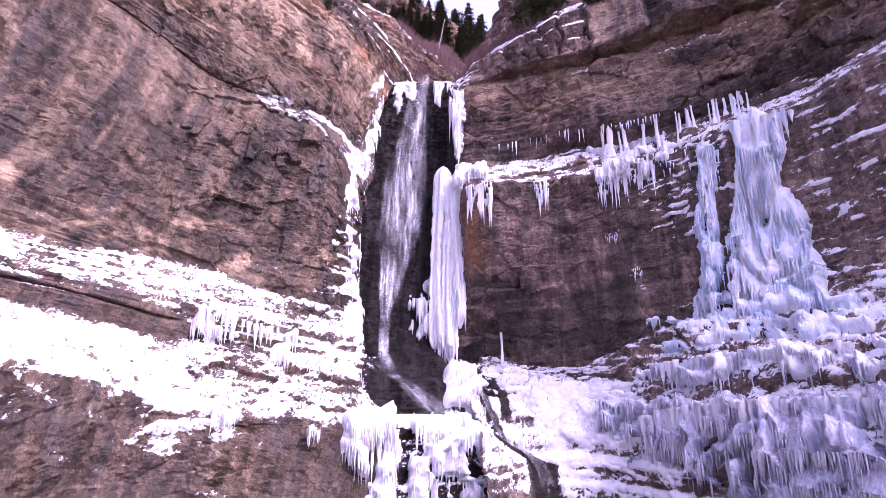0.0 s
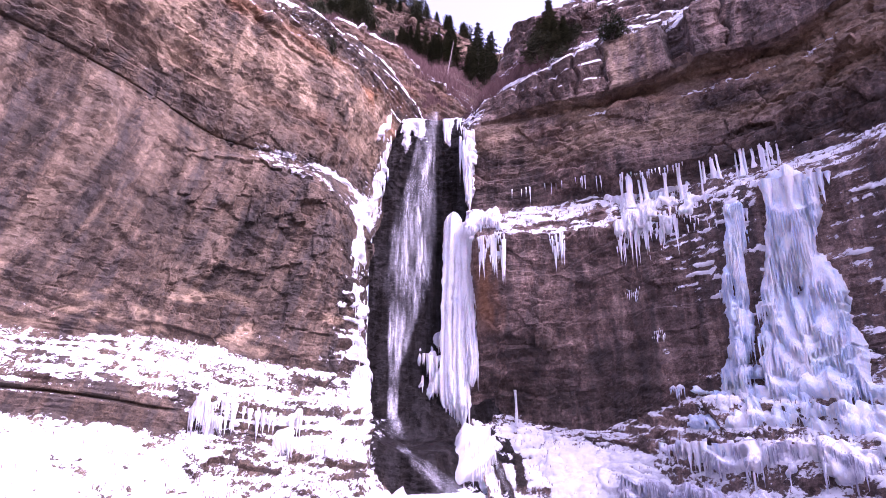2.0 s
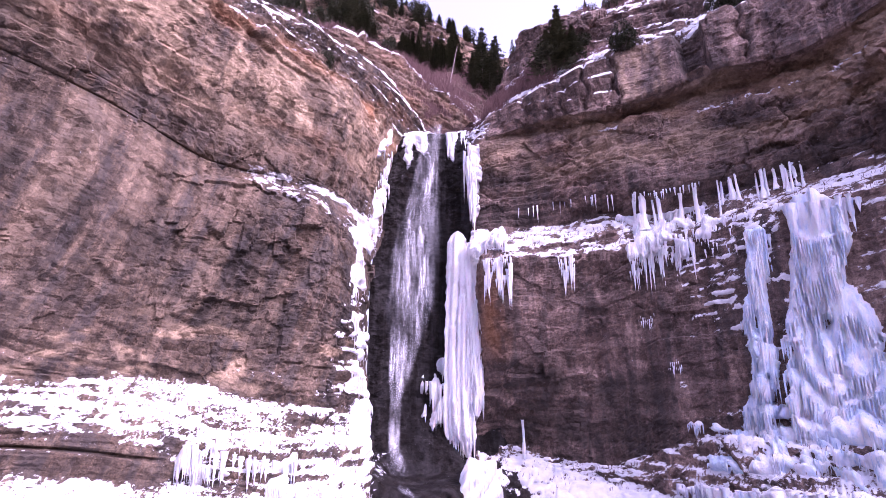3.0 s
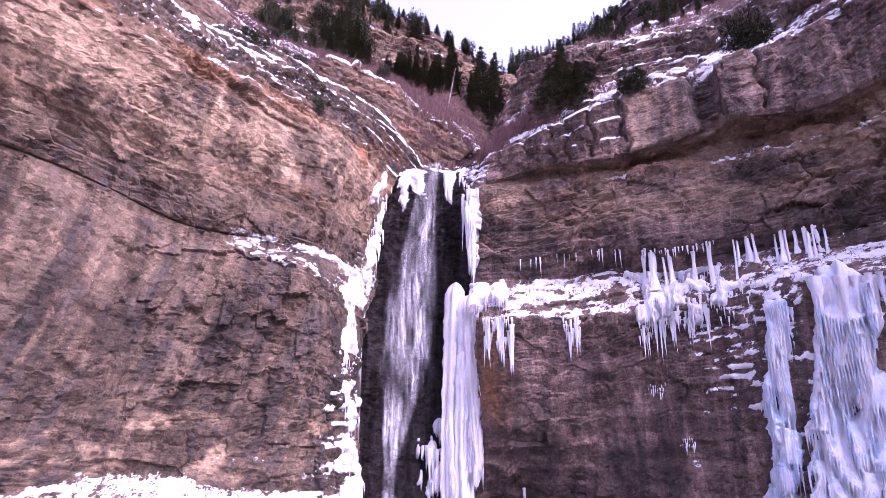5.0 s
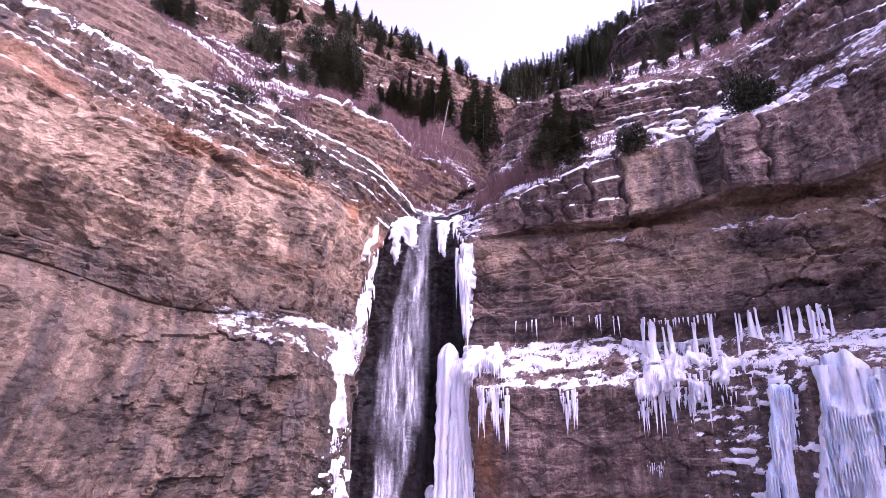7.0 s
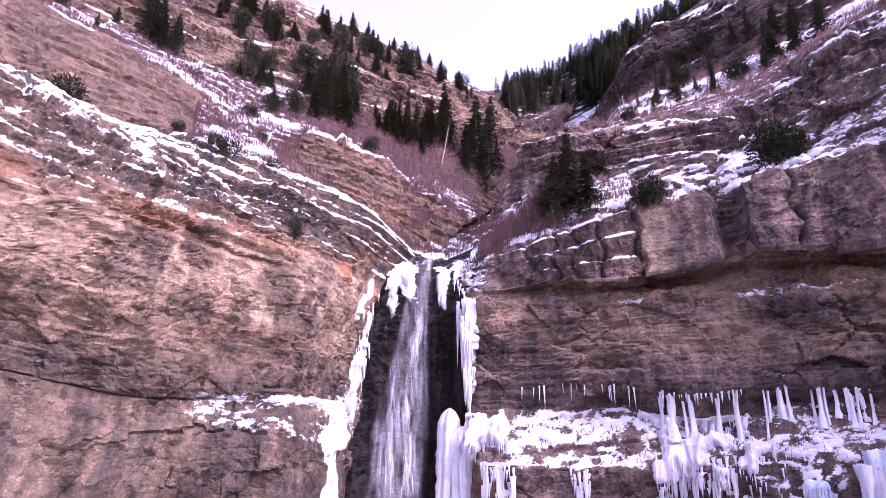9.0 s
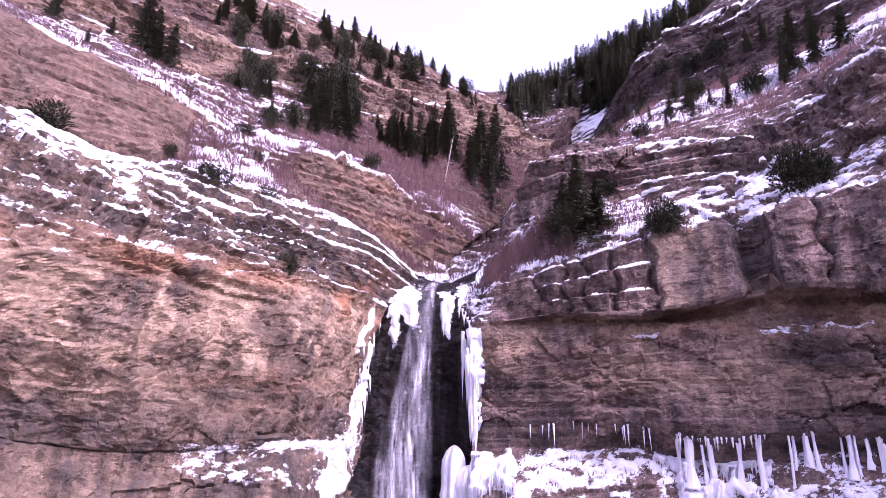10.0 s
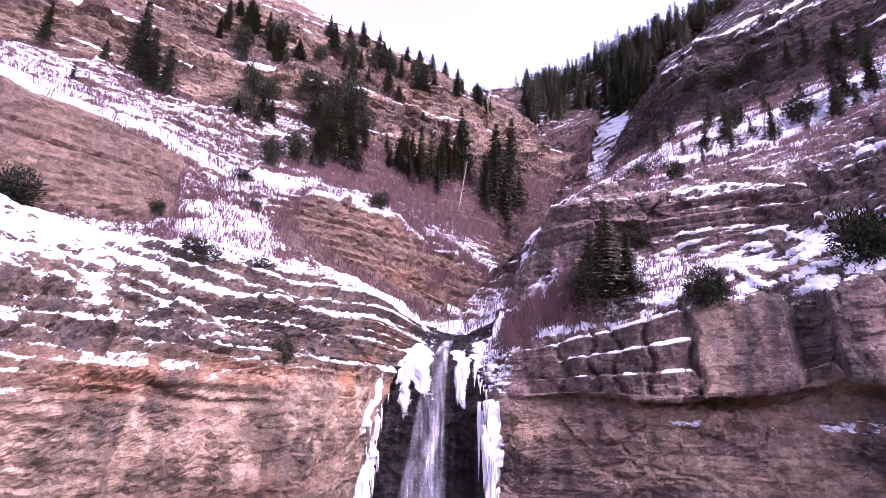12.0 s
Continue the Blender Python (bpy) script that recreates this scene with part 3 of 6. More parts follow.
NICHE = [
    [(-6, 35, 0), (-4, 36, 0), (-1.5, 37, 0), (1, 38.5, 0), (3, 40, 0), (6, 41, 0)],
    [(-6, 36.5, 7.6), (-4, 37.5, 7.4), (-1.2, 38.4, 7.2), (1.5, 39.6, 6.6), (3.5, 41, 5.2), (6.5, 42.5, 4.5)],
    [(-6, 39.5, 9.0), (-4, 40.3, 8.2), (-1.5, 40.8, 8), (1, 41.8, 7.8), (3, 43.5, 7), (6, 44.5, 6)],
    [(-6.2, 41.5, 12.2), (-4.3, 41, 10.9), (-2.4, 41, 10.3), (0.5, 44.2, 10.6), (2.5, 46, 9.8), (5, 47.5, 9.5)],
    [(-7.6, 47, 13.5), (-4.5, 46.5, 11.5), (-2.5, 46.8, 11.3), (0, 47.3, 11.6), (2, 49, 12), (4.5, 50.9, 12.3)],
    [(-8.0, 49.5, 17), (-4.8, 49.3, 16), (-2.5, 49.6, 16), (-0.5, 49.8, 16), (1.2, 50, 16), (3, 50, 16)],
    [(-8.2, 50.5, 28), (-5.0, 50.8, 28), (-2.8, 51, 28), (-0.8, 51, 28), (0.8, 50, 28), (2.4, 48.5, 28)],
    [(-7.2, 51, 38), (-4.8, 51, 38), (-3, 51, 38), (-1.3, 51, 38), (0.6, 50.2, 38), (2.4, 49.2, 38)],
    [(-5.8, 51.5, 43.4), (-4.2, 51.2, 43.3), (-3, 51, 43.1), (-1.8, 51.2, 43.2), (-0.3, 51.3, 43.3), (1.6, 51.6, 43.5)],
    [(-4, 57, 47.0), (-2.6, 57, 46.3), (-1.4, 57, 45.9), (-.4, 57, 45.9), (0.8, 57, 46.2), (2.5, 57, 47)],
    [(-3, 65, 52.5), (-1, 66, 51.5), (1.5, 66.5, 51), (3.5, 67, 51), (5.5, 67, 52), (7.5, 66.5, 55)],
    [(4, 78, 64), (7, 78, 63), (9, 78, 62.5), (11, 78, 62.5), (13, 77, 64), (16, 77, 67)],
    [(7, 95, 79), (10, 95, 77), (12, 95, 77), (15, 95, 77), (18, 94, 79), (22, 92, 82)],
    [(2, 120, 97), (8, 120, 95), (13, 120, 95), (18, 120, 95), (24, 120, 97), (30, 118, 98)],
    [(-4, 160, 127), (7, 165, 130), (14, 165, 131), (22, 165, 131), (32, 160, 128), (42, 158, 127)],
    [(-8, 200, 151), (6, 200, 152), (14, 200, 152), (22, 200, 153), (34, 200, 154), (46, 200, 155)],
]
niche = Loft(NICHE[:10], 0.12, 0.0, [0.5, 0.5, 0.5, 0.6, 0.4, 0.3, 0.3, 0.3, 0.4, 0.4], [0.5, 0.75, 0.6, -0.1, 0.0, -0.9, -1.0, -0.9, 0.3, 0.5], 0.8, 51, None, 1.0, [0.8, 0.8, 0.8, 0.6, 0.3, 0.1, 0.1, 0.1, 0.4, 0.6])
gully = Loft(NICHE[9:], 0.3, 0.0, [0.6, 0.8, 1.0, 1.0, 1.0, 1.0, 1.0], [0.35, -0.1, -0.2, -0.2, -0.1, 0.0, 0.0], 1.2, 57)

HILL_LEFT = [
    [(-60, 18, 43), (-36, 27, 49), (-28, 31.5, 47.3), (-21, 36.5, 46.3), (-18.5, 37.8, 46.3), (-12, 42.6, 46), (-8.3, 48.6, 46), (-4.4, 53.6, 44), (-2, 57, 42)],
    [(-62, 24, 51), (-37, 32, 52), (-29.5, 38.2, 52.4), (-22, 44.4, 53.4), (-20.4, 47.2, 55.4), (-15, 51.6, 55), (-9.4, 55.6, 51.2), (-4.5, 59.4, 49.2), (-1, 62.5, 48.3)],
    [(-64, 26, 61), (-38.5, 34, 63), (-29.3, 39.6, 60.8), (-22.8, 46.6, 59.2), (-20.2, 49.3, 57.6), (-13, 53.4, 58), (-7, 57.0, 56.6), (-1.9, 61.0, 54.3), (2, 64.4, 52.2)],
    [(-65, 30, 62), (-39, 37, 64), (-30, 42.5, 61.6), (-23.2, 48.8, 60), (-20.2, 51.5, 59), (-13, 55.8, 58.6), (-7, 59.4, 57.2), (-1.7, 63.4, 54.9), (2.3, 66.6, 52.8)],
    [(-70, 52, 78), (-47, 63, 79), (-35, 70.5, 77), (-27, 72.5, 76), (-24, 73.3, 75.6), (-17, 75, 74.5), (-8.4, 77.8, 72), (6, 81, 69.5), (20, 88, 70.5)],
    [(-71, 53.3, 88), (-48, 64.8, 88), (-35.6, 73.3, 85.8), (-27, 75.1, 84.9), (-24, 75.8, 84.5), (-17, 77.6, 83.5), (-8.6, 80.6, 81.3), (5.5, 86, 79.2), (19, 92, 77.4)],
    [(-72, 57, 89.3), (-49, 68.5, 89.3), (-36, 77, 87), (-27.5, 79, 86), (-24.3, 79.6, 85.8), (-17, 81.3, 84.8), (-8.6, 84, 82.6), (6, 89, 80.4), (20, 95, 78.6)],
    [(-76, 63.5, 96), (-52, 74.5, 96.5), (-41, 80.5, 94.5), (-32, 83, 93), (-27, 84.5, 92), (-19.5, 87.6, 89.5), (-8, 91.6, 86), (6, 97, 83.5), (19, 106, 84)],
    [(-77, 64.3, 103), (-53, 75.6, 103.5), (-41.7, 81.8, 101), (-32.5, 84.5, 99), (-27.3, 86, 98), (-20, 89.2, 96), (-8, 93.2, 92.4), (4, 99.5, 90.5), (16, 110, 90)],
    [(-85, 110, 158), (-62, 118, 144), (-48, 120, 136), (-38, 119, 129.5), (-32, 117, 124.6), (-23, 114, 118), (-10, 112, 110.2), (2, 113, 102.5), (9, 135, 114)],
    [(-90, 150, 166), (-62, 155, 152), (-48, 155, 144), (-38, 155, 138), (-32, 155, 132), (-23, 155, 126), (-10, 155, 120), (2, 160, 122), (11, 190, 144)],
]
hill_left = Loft(HILL_LEFT, 0.29, -0.12, [0.6, 1.1, 1.2, 0.6, 1.1, 1.5, 0.7, 1.1, 1.5, 0.7, 0.7], [0.5, 0.46, 0.36, 0.42, 0.3, 0.2, 0.28, 0.2, 0.15, 0.2, 0.1], 1.2, 71, None, 0.6, (1.0, 1.0), hill_calm)

HILL_RIGHT = [
    [(3.5, 60, 47.5), (7, 57, 53), (10.5, 54.5, 55), (14, 53, 55.5), (18, 52.5, 56), (26, 50, 57.7), (32, 47, 59.5), (60, 22, 67)],
    [(6, 67, 55), (10, 62, 59.5), (14, 57.5, 60.2), (18.2, 56.3, 61.7), (22, 56.5, 63.8), (28, 57, 66.0), (34, 55.5, 68.5), (62, 34, 78)],
    [(10, 80, 63), (16, 86, 68), (22, 90, 73), (25.5, 74.2, 72.8), (28, 70.3, 72.6), (33, 66.3, 72.3), (39, 61.5, 73), (66, 44, 86)],
    [(14, 100, 76), (24, 112, 86), (31, 104, 88), (26.6, 75.8, 81.8), (30, 72, 84.5), (36, 67.5, 85), (43, 63, 86), (70, 48, 97)],
    [(16, 118, 93), (28, 128, 99), (37, 118, 99), (33, 90, 90), (38, 86, 93.5), (46, 80, 98), (56, 74, 100), (80, 60, 110)],
    [(17, 140, 115.5), (28, 145, 121.5), (40, 140, 124.5), (50, 132, 126), (60, 126, 129), (72, 120, 134), (86, 112, 140), (115, 98, 152)],
    [(17, 190, 140), (28, 190, 143), (44, 180, 143), (58, 172, 144), (70, 165, 146), (84, 160, 150), (100, 150, 156), (125, 140, 164)],
]
hill_right = Loft(HILL_RIGHT, 0.38, 0.12, [0.6, 0.7, 0.9, 1.5, 1.0, 0.7, 0.6], [0.36, 0.42, 0.3, 0.2, 0.3, 0.15, 0.0], 1.5, 91, None, 0.5, (0.6, 0.6))

# ---------------------------------------------------------------- rock faces, stains and snow
def zeros(face):
    return np.zeros(face.p.shape[:2])


for face in (left, right, niche, gully, hill_left, hill_right):
    for key in ("wet_shade", "rust", "scar"):
        face.mark(key, zeros(face))

vv, uu = left.v[:, None], left.u[None, :]
spots = rough(left.p, (2.6, 2.6, 1.4), 4, 7)
left.mark("rust", 0.6 * bump(vv + 0.1 * (uu - 1.5), 10.85, 11.3, 0.25) * np.clip(0.7 + spots, 0, 1) + 0.35 * bump(vv, 8.6, 11, 0.8) * np.clip(spots - 0.1, 0, 1) + 0.5 * bump(uu, 4.6, 5.6, 0.4) * bump(vv, 9.5, 12.2, 0.8) * np.clip(0.4 + spots, 0, 1))
pale_ = np.clip(1.8 * rough(sweep(left.p), (0.9, 1, 11), 3, 118) + 0.1, 0, 1) * bump(vv, 4.9, 8.0, 0.5) * bump(uu, -1, 2.6, 0.6)
spall = np.maximum(bump(uu + 0.25 * (vv - 10), 2.62, 3.1, 0.25) * bump(vv - 0.35 * (uu - 2.9), 9.7, 10.35, 0.2), np.maximum(bump(uu, 0.8, 1.5, 0.3) * bump(vv, 9.9, 10.8, 0.3), bump(uu, 1.5, 1.78, 0.1) * bump(vv + 0.8 * (uu - 1.6), 4.25, 4.7, 0.1))) * np.clip(1.0 + 1.6 * rough(left.p, (0.8, 0.8, 1.3), 3, 110), 0, 1)
left.mark("scar", 0.26 * pale_ + spall + 0.52 * bump(vv, 8.6, 11.0, 0.8) * np.clip(0.65 + 0.8 * rough(left.p, (4.0, 4.0, 2.0), 3, 18), 0, 1) + bump(vv, 9.2, 10.9, 0.5) * np.clip(4.5 * rough(left.p, (1.2, 1.2, 2.2), 3, 8) - 0.8, 0, 1) * 0.95 + bump(vv, 4.1, 5.2, 0.4) * np.clip(2.5 * rough(left.p, (2.4, 2.4, 1.0), 3, 19) - 0.5, 0, 1))
# dark streaks and blotches on the wall; darker patches along the overhung seam
left.mark("wet_shade", 0.4 * np.clip(1.8 * rough(sweep(left.p), (0.8, 1, 7), 3, 128) - 0.1, 0, 1) * bump(vv, 4.9, 7.4, 0.6) + 0.6 * bump(vv, 5.0, 6.8, 0.8) * np.clip(1.6 * rough(left.p, (3.0, 3.0, 2.0), 4, 9) - 0.2, 0, 0.75) + bump(vv, 8.2, 9.3, 0.5) * np.clip(0.1 + rough(left.p, (3, 3, 1.5), 3, 29), 0, 0.4))
x, z = right.p[..., 0], right.p[..., 2]
vr = right.v[:, None]
right.mark("rust", 0.9 * bump(x, 2.0, 4.2, 0.8) * bump(vr, 5.1, 5.95, 0.3) * np.clip(0.6 + rough(right.p, (1.2, 1.2, 3), 3, 6), 0, 1) + 0.4 * bump(vr, 8.8, 10.6, 0.6) * np.clip(rough(right.p, (3, 3, 1.6), 4, 16) + 0.15, 0, 1))
# patchy darkening at undercut foot and overhang; gap beside slab has shade painted in
right.mark("wet_shade", bump(vr, 4.0, 5.0, 0.5) * bump(x, 1, 15.5, 1.5) * np.clip(0.45 + 0.8 * rough(right.p, (3, 3, 2), 3, 26), 0, 0.9) + bump(vr, 7.0, 9.0, 0.5) * np.clip(0.2 + rough(right.p, (3, 3, 1.2), 3, 27), 0, 0.7) + 0.8 * bump(x, 18.4, 20.2, 0.5) * bump(vr, 11, 12.3, 0.3))
right.mark("scar", 0.68 * bump(vr, 8.4, 10.8, 0.5) * np.clip(0.75 + rough(right.p, (3.0, 3.0, 2.0), 3, 28), 0, 1) + 0.7 * bump(x, 14.1, 17.4, 0.5) * bump(vr, 11, 12, 0.1) * np.clip(0.5 + 1.2 * rough(right.p, (0.5, 0.5, 6), 3, 36), 0, 1))
hl, vh = hill_left.p, hill_left.v[:, None]
hill_left.mark("rust", 0.45 * bump(vh, 1.1, 1.95, 0.2) * bump(hl[..., 0], -11, 2, 2) * np.clip(0.3 + rough(hl, 3, 3, 4), 0, 1))

xl, zl = left.p[..., 0], left.p[..., 2]
left.snow += bump(vv, 4.0, 5.7, 0.6) * bump(uu, 4.1, 6, 0.7) * (0.35 + 0.5 * np.sin(zl * 5.0 + 2 * grain(left.p, 2.0, 3)))
right.snow += 0.5 * bump(vr, 4.6, 6.2, 0.5) * bump(x, 24.2, 40, 1.0) * (0.4 + 0.6 * np.sin(z * 6.0)) + 0.35 * bump(vr, 4.8, 5.9, 0.4) * bump(x, 17.2, 19.8, 0.8) * (0.5 + 0.5 * np.sin(z * 5.0))
right.snow -= 0.6 * bump(x, 5, 15, 3) * bump(vr, 4.05, 6.0, 0.2)
uh = hill_left.u[None, :]
hill_left.snow += -0.75 * bump(uh, -1, 3.25, 0.15) * bump(vh, 1.05, 2.65, 0.2) - 0.7 * bump(uh, 4.85, 9, 0.3) * bump(vh, 0.6, 1.9, 0.15) + 0.5 * bump(uh, 3.3, 4.85, 0.2) * bump(vh, 0.2, 2.0, 0.2) + 0.35 * bump(uh, 3.3, 9, 0.2) * bump(vh, 1.88, 2.3, 0.1)
left.snow += 0.3 * bump(vv, 12.5, 14.2, 0.2) * bump(uu, 3.7, 5.5, 0.3) - 0.12 * bump(vv, 11.1, 12.35, 0.2) * bump(uu, 3.0, 6.1, 0.5)
hill_left.snow -= 0.6 * bump(hl[..., 0], 4, 60, 3)
hill_left.snow += 0.3 * (bump(vh, 2.9, 3.15, 0.12) + bump(vh, 5.9, 6.12, 0.1) + bump(vh, 8.9, 9.1, 0.1)) - 0.28 * (bump(vh, 4.3, 5.75, 0.2) + bump(vh, 6.3, 8.7, 0.2)) - 0.45 * bump(vh, 3.25, 4.8, 0.2) * bump(hl[..., 0] - 0.3 * hl[..., 1], -34, 40, 6)
hr, vq = hill_right.p, hill_right.v[:, None]
streak = np.sin((hr[..., 2] - 0.32 * hr[..., 0]) * 3.2 + 1.6 * rough(hr, 3.0, 3, 93))
hill_right.snow += 0.34 * streak * bump(vq, 0.9, 5, 0.5) - 0.25 * bump(vq, 2.1, 3.2, 0.3)
talus = np.sin((z - 0.3 * x) * 7.0 + 2.2 * rough(right.p, 1.8, 3, 94)) + 0.5 * rough(right.p, 0.7, 2, 95)
right.snow += (0.44 * talus + 0.2 + 0.8 * rough(right.p, (1.1, 1.1, 0.5), 3, 104)) * bump(vr, 12.15, 13.45, 0.2) * bump(x, 13.8, 27, 1.5) - 0.25 * bump(vr, 13.5, 13.95, 0.1) + 0.35 * bump(vr, 13.97, 14.2, 0.1)
right.snow += (0.3 * talus - 0.1) * bump(vr, 13.4, 14.1, 0.3) * bump(x, 12.5, 30, 1.5) + 0.5 * bump(vr, 12.9, 13.3, 0.2) * bump(x, 4, 13, 1.0) * (0.5 + rough(right.p, 1.2, 3, 96))
right.snow += 0.5 * bump(vr, 6.0, 7.1, 0.3) * bump(x, 4.2, 14, 1.0) * (0.4 + 1.3 * rough(right.p, (0.9, 0.9, 0.5), 3, 97))
right.snow += bump(vr, 5.0, 5.95, 0.2) * np.maximum(bump(x, 16.6, 19.6, 0.6), 0.6 * bump(x, 24.6, 34, 1.0)) * (0.5 * np.sin((z - 0.15 * x) * 9.5 + 1.8 * grain(right.p, 1.4, 98)) + 0.95 * rough(right.p, (1.3, 1.3, 0.5), 4, 99) + 0.38)
dots = 0.5 * rough(left.p, (0.55, 0.55, 0.22), 3, 58) + 0.35 * grain(left.p, (2.0, 2.0, 0.8), 57)
rim_ = np.exp(-((vv - 8.1 + 0.05 * (uu - 2.5)) / 0.09) ** 2)
left.snow = np.where((vv > 7.0) & (vv < 8.5), -0.2, left.snow) + bump(uu, 2.45, 5.4, 0.3) * ((0.5 + dots) * bump(vv, 7.25 - 0.12 * (uu - 3), 8.15, 0.35) + (0.35 + 0.5 * np.clip(uu - 3.2, 0, 1)) * rim_)
left.snow += 1.3 * bump(uu, 4.0, 5.8, 0.5) * bump(vv, 4.6, 6.4, 0.5) * (0.5 + rough(left.p, (0.9, 0.9, 0.4), 3, 59))
lines = np.sin((z - 0.04 * x) * 2.3 + 2.4 * grain(right.p, (4, 4, 2), 44)) + 0.25 * grain(right.p, 0.5, 45)
right.snow += 2.0 * np.clip(6 * (lines - 0.8), 0, 1) * np.clip(2.6 * rough(right.p, (2.2, 2.2, 1.0), 3, 46) + 0.1, 0, 1) * bump(vr, 8.7, 10.6, 0.4) * bump(x, 9, 36, 3)
right.snow += 0.7 * bump(vr, 0.2, 2.7, 0.3) * bump(x, 7.6, 14.4, 0.8) + 0.2 * bump(vr, 0.8, 3.6, 0.4) * bump(x, 3, 9, 1.0)
left.snow += 0.25 * bump(uu, 3.7, 5.8, 0.4) * bump(vv, 1.9, 4.6, 0.4)
left.snow += 0.9 * bump(uu, 2.0, 3.0, 0.2) * bump(vv - 0.15 * (uu - 2), 0.62, 1.2, 0.15) * np.clip(0.6 + 1.4 * rough(left.p, (1.2, 1.2, 0.5), 3, 113), 0, 1) - 0.55 * bump(uu, -1, 2.15, 0.15) * bump(vv, 2.15, 2.8, 0.15)
right.snow += 0.9 * (bump(x, 13.8, 15.3, 0.5) * bump(vr, 4.95, 5.3, 0.12) + bump(x, 15.2, 16.3, 0.4) * bump(vr, 4.5, 4.75, 0.1)) * np.clip(0.5 + 1.6 * rough(right.p, (0.6, 0.6, 1.0), 3, 114), 0, 1)
far_ = bump(hill_right.u[None, :], -1, 2.9, 0.4)
hill_right.snow += 0.22 * bump(vq, 0.2, 1.6, 0.3) - 0.8 * bump(hill_right.u[None, :], 2.1, 3.1, 0.2) * bump(vq, 1.6, 4.2, 0.3) + 0.5 * bump(hill_right.u[None, :], 3.0, 6.5, 0.3) * (bump(vq, 2.85, 3.25, 0.15) + 0.6 * bump(vq, 2.3, 2.45, 0.1))
hill_right.snow += 0.45 * far_ * bump(vq, 1.8, 4.2, 0.4) - 0.3 * (1 - far_) * bump(vq, 3.2, 6, 0.4)
gully.snow += 0.32 * bump(gully.v[:, None], 0.2, 2.2, 0.5) + 0.08 + 0.3 * rough(gully.p, (5, 5, 1.2), 3, 52)
right.snow += 1.1 * bump(vr, 4.9, 6.3, 0.3) * bump(x, 19.6, 22.6, 0.5) * (0.35 + rough(right.p, (0.9, 0.9, 0.5), 3, 53))
niche.snow -= 0.8 * bump(niche.p[..., 0], -2.6, 3, 0.4) * bump(niche.v[:, None], 7.0, 9.2, 0.3)
rims = bump(vh, 5.8, 6.25, 0.1) + bump(vh, 8.8, 9.15, 0.1) + bump(vh, 2.86, 3.05, 0.08)
hill_left.snow += 1.5 * rims * np.clip(0.45 + 0.9 * rough(hl, (3, 3, 1.5), 3, 48), 0, 1)
shelf = np.sin((hl[..., 2] + 0.16 * hl[..., 0]) * 2.4 + 1.5 * grain(hl, 5, 49))
hill_left.snow += 1.6 * np.clip(5 * (shelf - 0.86), 0, 1) * np.clip(2 * rough(hl, (5, 5, 2), 3, 50), 0, 1) * (bump(vh, 4.0, 5.8, 0.1) + bump(vh, 7.0, 8.8, 0.1))
hill_left.mark("scar", 0.55 * (bump(vh, 4.05, 5.95, 0.1) + bump(vh, 7.05, 8.95, 0.1)) * np.clip(0.5 + rough(hl, (5, 5, 1.2), 3, 51), 0, 1) + 0.15 * bump(vh, 1.0, 2.9, 0.1))
right.snow -= 0.4 * bump(vr, 13.25, 14.75, 0.2) * bump(x, 0, 15, 2) + 0.3 * bump(vr, 14.3, 16, 0.3) * bump(x, 19, 50, 3)
beds_ = (vr - 11.0) * 3 - np.floor((vr - 11.0) * 3)
right.snow += 1.0 * (beds_ > 0.86) * bump(vr, 11.1, 12.1, 0.05) * bump(x, 6, 14, 0.6) * np.clip(0.6 + 1.2 * rough(right.p, (1.4, 1.4, 0.6), 3, 112), 0, 1)
wall_ = bump(vr, 8.3, 11.0, 0.01) > 0
right.snow = np.where(wall_, np.minimum(right.snow, 0.62), right.snow)
# creek runs and a slot, darkened and kept free of snow, not carved
run = np.interp(z, (4.4, 5.4, 6.4, 8.6, 10.5), (7.4, 5.8, 4.4, 3.6, 2.8))
chute = bump(x, run - 0.45, run + 0.45, 0.35) * bump(z, 4.3, 10.7, 0.4) + bump(x, 6.2, 8.2, 0.5) * bump(z, 0, 4.8, 0.4) + bump(x, 4.7, 5.5, 0.3) * bump(z, 8.0, 10.2, 0.3)
right.marks["wet_shade"] = np.clip(right.marks["wet_shade"] + 1.3 * chute, 0, 1)
right.snow -= 1.5 * chute
right.snow += 0.6 * bump(x, 2.0, 6.5, 1.0) * bump(vr, 12.9, 14.2, 0.4) * np.clip(0.5 + rough(right.p, (0.8, 0.8, 1.2), 3, 121), 0, 1) + 0.5 * bump(x, 5, 14, 1.0) * bump(vr, 12.05, 12.5, 0.12) * np.clip(0.6 + 1.3 * rough(right.p, 0.7, 3, 122), 0, 1)
right.snow += 0.16 * bump(vr, 14.1, 16, 0.3) * bump(x, 12, 40, 3)
right.snow += 0.22 * bump(vr, 0.8, 4.0, 0.4) * bump(x, 2, 13.5, 1.5)
niche.snow -= 1.2 * bump(niche.p[..., 0], -5.2, 0.2, 0.8) * bump(niche.v[:, None], 1.9, 8.2, 0.3)

